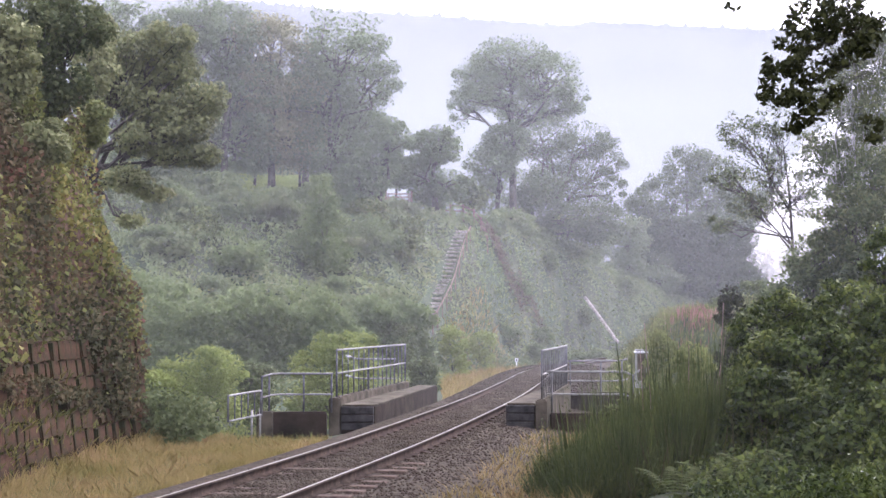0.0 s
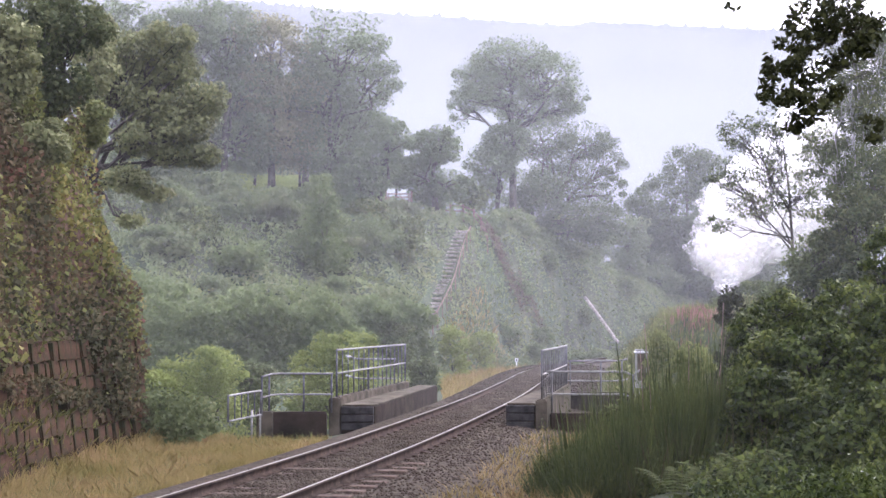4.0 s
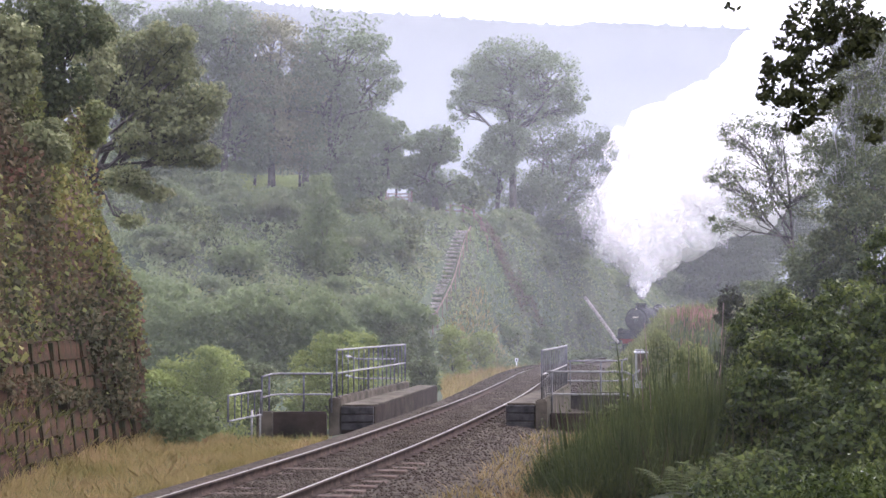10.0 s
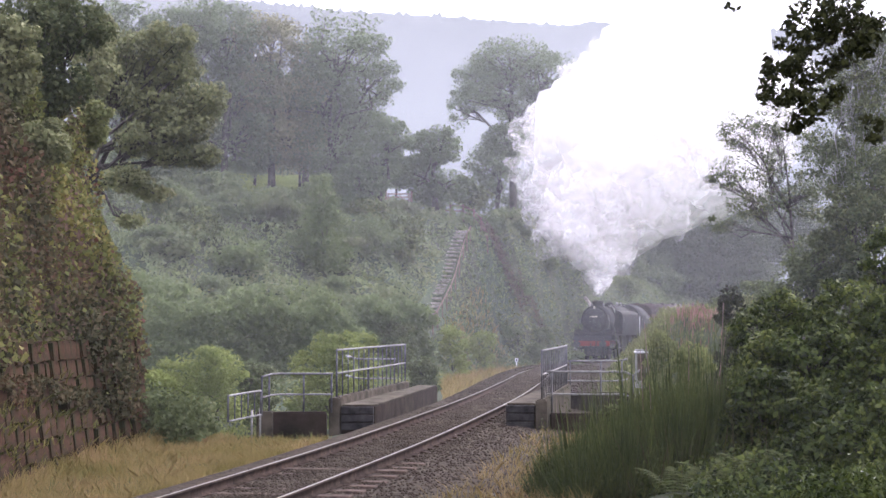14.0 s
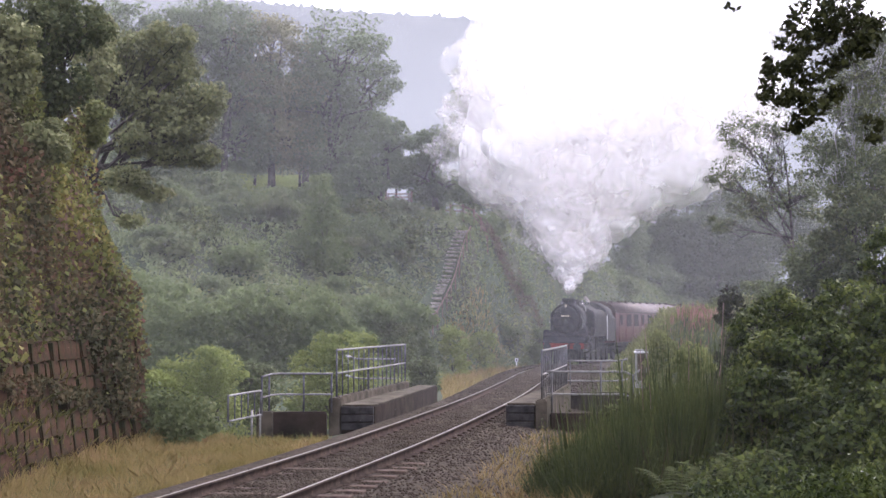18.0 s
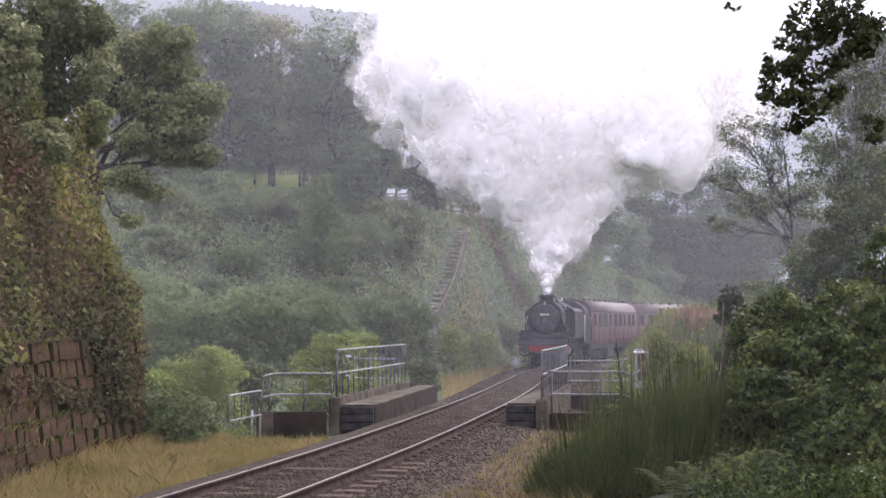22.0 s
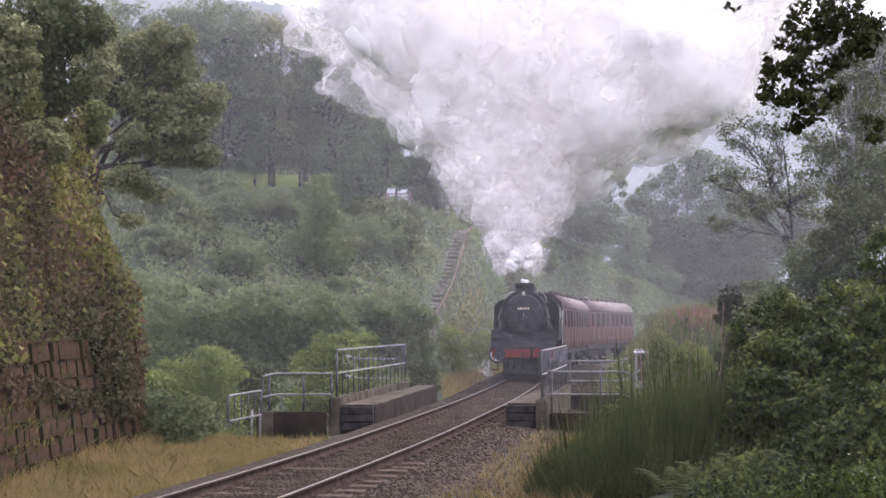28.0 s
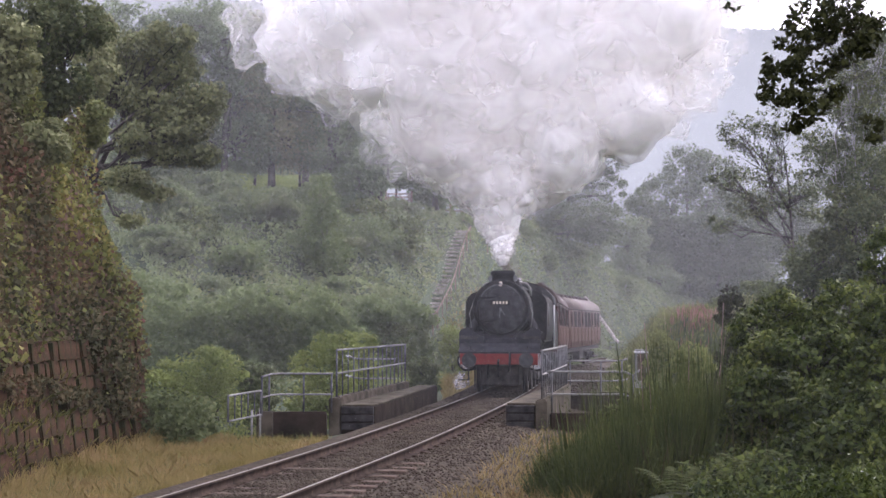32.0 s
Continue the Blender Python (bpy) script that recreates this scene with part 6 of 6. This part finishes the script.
    for s in (-1, 1):
        bm = rod((s * 0.87, 0, 1.055), (s * 0.87, 0.3, 1.055), 0.14, 0.11, seg=16)
        rod((s * 0.87, 0.3, 1.055), (s * 0.87, 0.5, 1.055), 0.07, seg=12, bm=bm)
        buf = part("buffer", bm, BLACK, loco)
        part("buffer_head", rod((s * 0.87, 0.5, 1.055), (s * 0.87, 0.54, 1.055), 0.225, seg=24), SMOKEBOX, buf)
        cyl = part("cylinder", rod((s * 1.09, -1.35, 1.0), (s * 1.09, -2.35, 1.0), 0.33, seg=20), BLACK, loco)
        part("valve_chest", rod((s * 1.05, -1.25, 1.52), (s * 1.05, -2.45, 1.52), 0.2, seg=16), BLACK, cyl)
        part("cylinder_cover", rod((s * 1.09, -1.33, 1.0), (s * 1.09, -1.28, 1.0), 0.27, seg=20), CHROME, cyl, "worn bright cylinder cover")
        part("steam_pipe", tube([(s * 0.78, -2.2, 2.4), (s * 0.98, -2.1, 2.1), (s * 1.02, -1.95, 1.6)], 0.13, 10), SMOKEBOX, loco)
        part("footstep", box(0.34, 0.22, 0.03, (s * 1.16, -0.9, 0.42), bm=box(0.03, 0.2, 0.75, (s * 1.02, -0.9, 0.78))), BLACK, loco)
        part("guard_iron", box(0.05, 0.06, 0.8, (s * 0.76, -0.3, 0.5), 0.01), BLACK, loco)
        part("lamp_iron", box(0.03, 0.05, 0.16, (s * 0.87, -0.15, 1.4)), BLACK, loco)
        part("handrail", tube([(s * 0.93, -1.0, 2.05), (s * 1.0, -1.05, 2.5), (s * 0.86, -1.05, 2.9)], 0.016), GALV, loco)
        part("apron_handrail", tube([(s * 0.5, -0.4, 1.45), (s * 0.5, -0.4, 1.78), (s * 0.5, -0.8, 1.98)], 0.014), CHROME, loco)
        part("bogie_frame", box(0.04, 12.6, 0.55, (s * 0.55, -6.6, 0.98)), UNDER, loco)
        part("connecting_rod", box(0.05, 4.6, 0.12, (s * 0.98, -5.4, 0.72), 0.01), CHROME, loco)
        part("crosshead", box(0.1, 0.5, 0.3, (s * 1.0, -2.9, 0.95), 0.02), CHROME, loco)
    part("front_truck", box(1.2, 2.3, 0.62, (0, -1.55, 0.56), 0.04), UNDER, loco)
    part("frame_stretcher", box(1.05, 9.5, 0.8, (0, -7.2, 0.95), 0.04), UNDER, loco)
    part("coupling_hook", tube([(0, 0, 1.05), (0, 0.22, 1.05), (0, 0.26, 1.0), (0, 0.2, 0.93)], 0.035, bm=tube([(0, 0.12, 1.0), (0, 0.2, 0.75), (0, 0.14, 0.55)], 0.03)), BLACK, loco)
    part("brake_hose", tube([(-0.35, 0.0, 1.25), (-0.35, 0.12, 1.3), (-0.35, 0.16, 1.0), (-0.33, 0.14, 0.7)], 0.04), BLACK, loco)
    part("heating_hose", tube([(0.32, 0.0, 0.9), (0.32, 0.14, 0.85), (0.32, 0.14, 0.5)], 0.035), BLACK, loco)
    for s in (-1, 1):
        part("vent_pipe", tube([(s * 0.82, -3.3, 3.1), (s * 0.8, -3.3, 3.34), (s * 0.68, -3.3, 3.5), (s * 0.46, -3.3, 3.54)], 0.035), GALV, loco, "pale bent pipe over the tank front")
        part("chimney_lug", rod((s * 0.36, -1.9, 3.62), (s * 0.36, -1.8, 3.62), 0.11, seg=14), STEEL_DARK, loco)
    lamp = part("head_lamp", box(0.1, 0.1, 0.14, (0, -0.84, 3.42), 0.02), CREAM, loco, "white-painted oil lamp above the smokebox")
    part("lamp_lens", rod((0, -0.78, 3.42), (0, -0.77, 3.42), 0.045, seg=12), CHROME, lamp)
    part("nameplate_ring", tube([(0.5 * math.cos(a), -1.6 - 0.25, 3.3 + 0.0 * a) for a in (0, 0.1)], 0.01), CHROME, loco)
    turning = [(wheelset(loco, y, r), r) for y, r in [(-1.75, 0.457), (-4.1, 0.864), (-6.3, 0.864), (-8.6, 0.864), (-10.9, 0.457), (-12.8, 0.457)]]
    return loco, turning


LOCO, LOCO_WHEELS = build_loco()


# ---------- coaches ----------
COACH_LONG = 17.4


def build_coach():
    """Centre at the origin, its length along y."""
    coach = tagged(new("railway_coach"), "glossy maroon railway carriage with a grey roof and painted sheen on its lower panels", "carriage", "coaches of the train")
    w = 2.74
    side = [(-1.30, 1.12), (1.30, 1.12), (1.37, 1.45), (1.37, 2.1), (1.33, 3.1), (-1.33, 3.1), (-1.37, 2.1), (-1.37, 1.45)]
    body = part("body", prism(side, COACH_LONG), MAROON, coach)
    out = [(1.35, 3.08)] + [(1.35 * math.cos(a) ** 0.8 if math.cos(a) > 0 else -1.35 * abs(math.cos(a)) ** 0.8, 3.08 + 0.78 * math.sin(a)) for a in np.linspace(0.1, math.pi - 0.1, 14)] + [(-1.35, 3.08)]
    roof = part("roof", prism(out, COACH_LONG, smooth=True), ROOF_GREY, coach, "sooty brown-grey curved roof")
    part("underframe", box(2.3, COACH_LONG - 0.4, 0.22, (0, 0, 1.0), 0.02), UNDER, coach)
    part("battery_box", box(2.4, 2.2, 0.6, (0, 1.0, 0.62), 0.03), UNDER, coach)
    pane = [box(0.02, 1.15, 0.82, (0, 0, 0), 0.02), box(0.02, 0.5, 0.7, (0, 0, 0), 0.02), box(0.015, 1.45, 0.78, (0, 0, 0), 0.008), box(0.025, 0.07, 1.9, (0, 0, 0))]
    shared = []
    for bm, mt in zip(pane, (GLASS, GLASS, PANEL_SHEEN, MAROON)):
        me = bpy.data.meshes.new("pane")
        bm.to_mesh(me)
        bm.free()
        me.materials.append(mt)
        shared.append(me)
    for s in (-1, 1):
        for i in range(9):
            y = -7.4 + i * 1.84
            if i in (2, 5, 8):
                part("door", shared[3], None, coach, at=pose(s * 1.372, y + 0.55, 2.1))
                part("door_window", shared[1], None, coach, at=pose(s * 1.355, y, 2.62, 0, -2.3 * s, 0))
            else:
                part("window", shared[0], None, coach, at=pose(s * 1.355, y, 2.6, 0, -2.3 * s, 0))
            # paler sheet on the low side: reflected sky painted as colour
            part("lower_panel", shared[2], None, coach, at=pose(s * 1.372, y, 1.78))
        part("gutter", box(0.04, COACH_LONG, 0.05, (s * 1.35, 0, 3.12)), UNDER, coach)
        part("solebar", box(0.08, COACH_LONG - 0.3, 0.2, (s * 1.2, 0, 0.98)), UNDER, coach)
        part("end_door", box(0.9, 0.03, 2.0, (0, s * COACH_LONG / 2, 2.15), 0.02), UNDER, coach)
        part("corridor_connection", box(1.1, 0.5, 2.25, (0, s * (COACH_LONG / 2 + 0.2), 2.2), 0.05), UNDER, coach)
        bog = part("bogie", box(2.0, 3.4, 0.25, (0, s * 6.1, 0.6), 0.03), UNDER, coach)
        for t in (-1, 1):
            for e in (-1.3, 1.3):
                part("axle_box", box(0.2, 0.35, 0.35, (t * 1.0, s * 6.1 + e, 0.5), 0.03), UNDER, bog)
            part("step_board", box(0.25, 2.6, 0.05, (t * 1.2, s * 6.1, 0.42)), UNDER, bog)
    vent = rod((0, 0, 0), (0, 0, 0.12), 0.14, 0.1, seg=10)
    rod((0, 0, 0.12), (0, 0, 0.15), 0.16, seg=10, bm=vent)
    vm = bpy.data.meshes.new("roof_vent")
    vent.to_mesh(vm)
    vent.free()
    vm.materials.append(ROOF_GREY)
    for i in range(9):
        for s in (-1, 1):
            part("roof_vent", vm, None, coach, at=pose(s * 0.62, -7.4 + i * 1.84, 3.76))
    return coach


# maroon lightened to carry the sheen of the lower coach side
PANEL_SHEEN = surface("panel_sheen", (0.0676, 0.0228, 0.019), (0.105, 0.0399, 0.0326), 2, 0.3, bump=0.02, stain=(0.0526, 0.0143, 0.0121))
COACHES = [build_coach()]
COACHES += [copy_thing(COACHES[0], Matrix()) for _ in range(1)]
COACH_WHEELS = [[wheelset(c, y, 0.457) for y in (-7.4, -4.8, 4.8, 7.4)] for c in COACHES]


# ---------- steam ----------
def puff_core(seed, level=4, size=1.0, rough=1.0, mat=STEAM, name="puff_core", curl=0.0):
    """A rolling lump of steam: its dense heart, or one of the thin skins round it."""
    rng = np.random.default_rng(seed)
    bm = bmesh.new()
    bmesh.ops.create_icosphere(bm, subdivisions=level, radius=1.0)
    o = Vector(rng.uniform(-50, 50, 3))
    for v in bm.verts:
        c = v.co.copy()
        v.co = c * size * (0.95 + rough * (noise.noise(c * 1.3 + o) * 0.3 + noise.noise(c * 3.2 + o) * 0.16 + noise.noise(c * 8 + o) * 0.06) + curl * (abs(noise.noise(c * 4.5 + o)) * 0.2 + abs(noise.noise(c * 10 - o)) * 0.12 + abs(noise.noise(c * 21 + o)) * 0.06))
    for f in bm.faces:
        f.smooth = True
    me = bpy.data.meshes.new(name)
    bm.to_mesh(me)
    bm.free()
    me.materials.append(mat)
    return me


LEVELS = [0, 2, 4, 6, 8, 11, 14, 18]
SPREAD = {0: ([0, -0.9, -1.2, -1, 0, 3, 7, 10], [0, 1.9, 4.6, 8, 10, 12, 13, 13]),
          6: ([0, -1.2, -3.0, -2.6, -1.2, 2.4, 7, 11], [0, 1.9, 4.6, 8, 10, 12, 13, 13]),
          9: ([0, -1.3, -3.2, -3.5, -2.4, -0.6, 6.5, 11], [0, 1.5, 4, 8, 11, 13, 14, 14]),
          14: ([0, -1.5, -3.5, -4.9, -5.3, -4.3, -2, 3], [0, 2, 3.7, 7.2, 11.5, 13, 14, 14]),
          21: ([0, -1.4, -1.9, -4.8, -8.3, -9.2, -7.8, -5], [0, 1.9, 2.9, 4.6, 9.5, 12, 13, 13]),
          25: ([0, -1.4, -2.5, -4.7, -7.7, -9.1, -8.8, -7.3], [0, 1.3, 3, 4.8, 9.8, 12, 12.4, 12.4]),
          28: ([-1.1, -1.9, -3.1, -4.6, -7.2, -9, -9.5, -9], [0.5, 1.2, 3.1, 5, 10, 12, 12, 12]),
          32: ([0, -1.2, -4.4, -6.6, -8.3, -9, -9, -9], [0, 1.2, 4.6, 6.5, 7.6, 8, 8, 8])}
STEPS = sorted(SPREAD)


def plume_edges(h, t):
    l = np.interp(t, STEPS, [np.interp(h, LEVELS, SPREAD[k][0]) for k in STEPS])
    r = np.interp(t, STEPS, [np.interp(h, LEVELS, SPREAD[k][1]) for k in STEPS])
    return l, r


def build_steam():
    """Rolling lumps of steam; each keeps its place within the plume while the plume leans and spreads."""
    rng = np.random.default_rng(21)
    cores = [puff_core(i, 4, 0.98, 0.75, curl=0.4) for i in range(5)]
    hearts = [puff_core(80 + i, 5, 0.97, 0.6, curl=0.45) for i in range(5)]
    skins = [puff_core(40 + i, 3, 1.12, 1.1, STEAM_SKIN, "skin", 0.5) for i in range(5)]
    veils = [puff_core(100 + i, 4, 1.0, 0.9, STEAM_VEIL, "veil", 0.3) for i in range(5)]
    wisps = [puff_core(20 + i, 4, 1.0, 2.2, STEAM_THIN, "wisp") for i in range(5)]
    made = []
    for i in range(110):
        h = 0.2 + 16.5 * rng.uniform() ** 1.35
        r = min(0.22 + 0.3 * h * rng.uniform(0.7, 1.2), 3.2)
        made.append((h, rng.uniform(-0.92, 0.92), rng.uniform(-0.18, 0.18), r, 0.95, cores))
    for i in range(44):
        h = 1.4 + 0.36 * i
        made.append((h, (-0.5, 0.0, 0.5, 0.2, -0.25)[i % 5], rng.uniform(-0.08, 0.0), min(0.5 * h, 4.6), 0.95, hearts))
    for i in range(16):
        h = 0.5 + 0.15 * i
        made.append((h, rng.uniform(-0.4, 0.4), rng.uniform(-0.2, 0.2), 0.2 + 0.4 * h, 0.95, hearts))
    for i in range(22):
        h = 2.0 + 0.5 * i
        made.append((h, (0.3, -0.6, 0.0, 0.65, -0.3)[i % 5], rng.uniform(-0.42, -0.3), min(0.5 + 0.3 * h, 3.6), 0.9, veils))
    for i in range(48):
        h = 0.05 + 16 * rng.uniform() ** 1.5
        r = min(0.25 + 0.2 * h * rng.uniform(0.6, 1.3), 2.0)
        made.append((h, rng.choice((-1, 1)) * rng.uniform(0.9, 1.1), rng.uniform(-0.5, 0.4), r, 0.6, wisps))
    out = []
    for h, q, w, r, inset, kinds in made:
        k = int(rng.integers(5))
        ob = tagged(new("steam_puff", kinds[k]), "billowing white steam from the locomotive's chimney" if kinds in (cores, hearts) else "thin wisp of white steam fraying from the plume", "steam", "steam plume")
        if kinds is cores and abs(q) > 0.5:
            part("skin", skins[k], None, ob)
        ob.scale = (r, r, r * 0.9)
        out.append((ob, h, q, w, r * inset, Vector(rng.normal(size=3)).normalized(), rng.uniform(6, 16) * rng.choice((-1, 1))))
    return out


PUFFS = build_steam()


def build_bursts():
    """Small fresh puffs that leave the chimney one after another and rise into the plume."""
    rng = np.random.default_rng(61)
    kinds = [puff_core(70 + i, 3, 0.85, 1.6) for i in range(3)]
    skins = [puff_core(75 + i, 3, 1.25, 1.8, STEAM_SKIN, "skin") for i in range(3)]
    out = []
    for i in range(42):
        ob = tagged(new("steam_burst", kinds[i % 3]), "small fresh puff of white steam above the chimney", "steam", "chimney puffs")
        part("skin", skins[i % 3], None, ob)
        r = rng.uniform(0.13, 0.2)
        ob.scale = (r, r, r)
        out.append((ob, 0.3 + i * 0.76, rng.uniform(-0.35, 0.35), Vector(rng.normal(size=3)).normalized()))
    return out


BURSTS = build_bursts()


def build_leaks():
    """Low wisps that drift beside the cylinders, carried along with the engine."""
    out = []
    for i, (u, back, z, r) in enumerate([(1.45, 1.6, 0.35, 0.2), (1.5, 2.4, 0.4, 0.24)]):
        ob = tagged(new("steam_leak", puff_core(90 + i, 4, 1.0, 2.0, STEAM_THIN, "leak")), "thin white steam leaking beside the locomotive's cylinders", "steam", "cylinder steam")
        ob.scale = (r * 0.8, r, r * 1.2)
        out.append((ob, u, back, z))
    return out


LEAKS = build_leaks()

# ---------- what moves ----------
# seconds, and the arc of the line at the locomotive's front
RUN = [(0, 214.6), (3, 209.6), (6, 203.0), (9, 195.2), (12, 186.0), (14, 179.4), (17, 170.4), (19, 165.0), (21, 159.6), (23, 153.8), (25, 147.4), (27.5, 139.4), (29, 134.2), (30.5, 129.6), (32, 125.0)]


def front_arc(t):
    return float(np.interp(t, [r[0] for r in RUN], [r[1] for r in RUN]))


def carried_by(a_front, a_back, shift):
    """The pose of a vehicle on the line with pivots at two arcs; shift: its origin ahead of the front pivot."""
    p, q = on_line(a_front)[0], on_line(a_back)[0]
    d = p - q
    turn = math.degrees(math.atan2(d.y, d.x)) - 90
    o = p + d.normalized() * shift
    return pose(o.x, o.y, o.z, math.degrees(math.atan2(d.z, math.hypot(d.x, d.y))), 0, turn)


def motions():
    times = [i * 1.0 for i in range(33)]
    walk(LOCO, [(t, carried_by(front_arc(t) + 2.5, front_arc(t) + 10.5, 2.5)) for t in times])
    for i, c in enumerate(COACHES):
        back = 13.5 + 0.55 + i * 17.95 + COACH_LONG / 2
        walk(c, [(t, carried_by(front_arc(t) + back - 6.1, front_arc(t) + back + 6.1, -6.1)) for t in times])
    start = front_arc(0)
    for w, r in LOCO_WHEELS:
        y = w.matrix_basis.translation.y
        step = 0.45 if r > 0.6 else 0.22
        ts = [min(32, k * step) for k in range(int(32 / step) + 2)]
        walk(w, [(t, pose(0, y, r, -math.degrees((start - front_arc(t)) / r))) for t in dict.fromkeys(ts)])
    for row in COACH_WHEELS[:2]:
        for w in row:
            y = w.matrix_basis.translation.y
            walk(w, [(t, pose(0, y, 0.457, -math.degrees((start - front_arc(t)) / 0.457))) for t in dict.fromkeys(min(32, k * 0.22) for k in range(148))])
    for ob, h, q, w, r, axis, spin in PUFFS:
        rows = []
        for k in range(17):
            t = k * 2.0
            p, d = on_line(front_arc(t) + 1.85, 0, 4.35)
            l, rr = plume_edges(h, t)
            x = (l + rr) / 2 + q * max(0.05, (rr - l) / 2 - r) + 0.05 * h * math.sin(0.5 * t + h)
            place = p + Vector((x, w * (rr - l) * 0.5 + 0.25 * h, h))
            rows.append((t, Matrix.Translation(place) @ Matrix.Rotation(radians(spin * t), 4, axis)))
        walk(ob, rows)
    for i, (ob, u, back, z) in enumerate(LEAKS):
        walk(ob, [(t, Matrix.Translation(on_line(front_arc(t) + back, u + 0.15 * math.sin(0.9 * t + i), z + 0.1 * math.sin(1.3 * t + 2 * i))[0]) @ Matrix.Rotation(0.35 * t, 4, "Z")) for t in times])
    for ob, born, q, axis in BURSTS:
        ts = sorted({0.0, 32.0, born, *(k * 4.0 for k in range(8)), *(born + k for k in (0.35, 0.8, 1.5, 2.6) if born + k < 32)})
        rows = []
        for t in ts:
            h = float(np.interp(t - born, [0, 0.35, 0.8, 1.5, 2.6], [0, 0.95, 2.0, 3.4, 5.4])) if t > born else 0.0
            p, d = on_line(front_arc(t) + 1.85, 0, 2.9 + h)
            lift = max(0.0, h - 1.45)
            l, r = plume_edges(lift, t)
            x = (l + r) / 2 + q * (r - l) / 2 if h > 1 else 0.0
            rows.append((t, Matrix.Translation(p + Vector((x, 0.25 * lift, 0))) @ Matrix.Rotation(radians(9 * t), 4, axis)))
        walk(ob, rows)


motions()
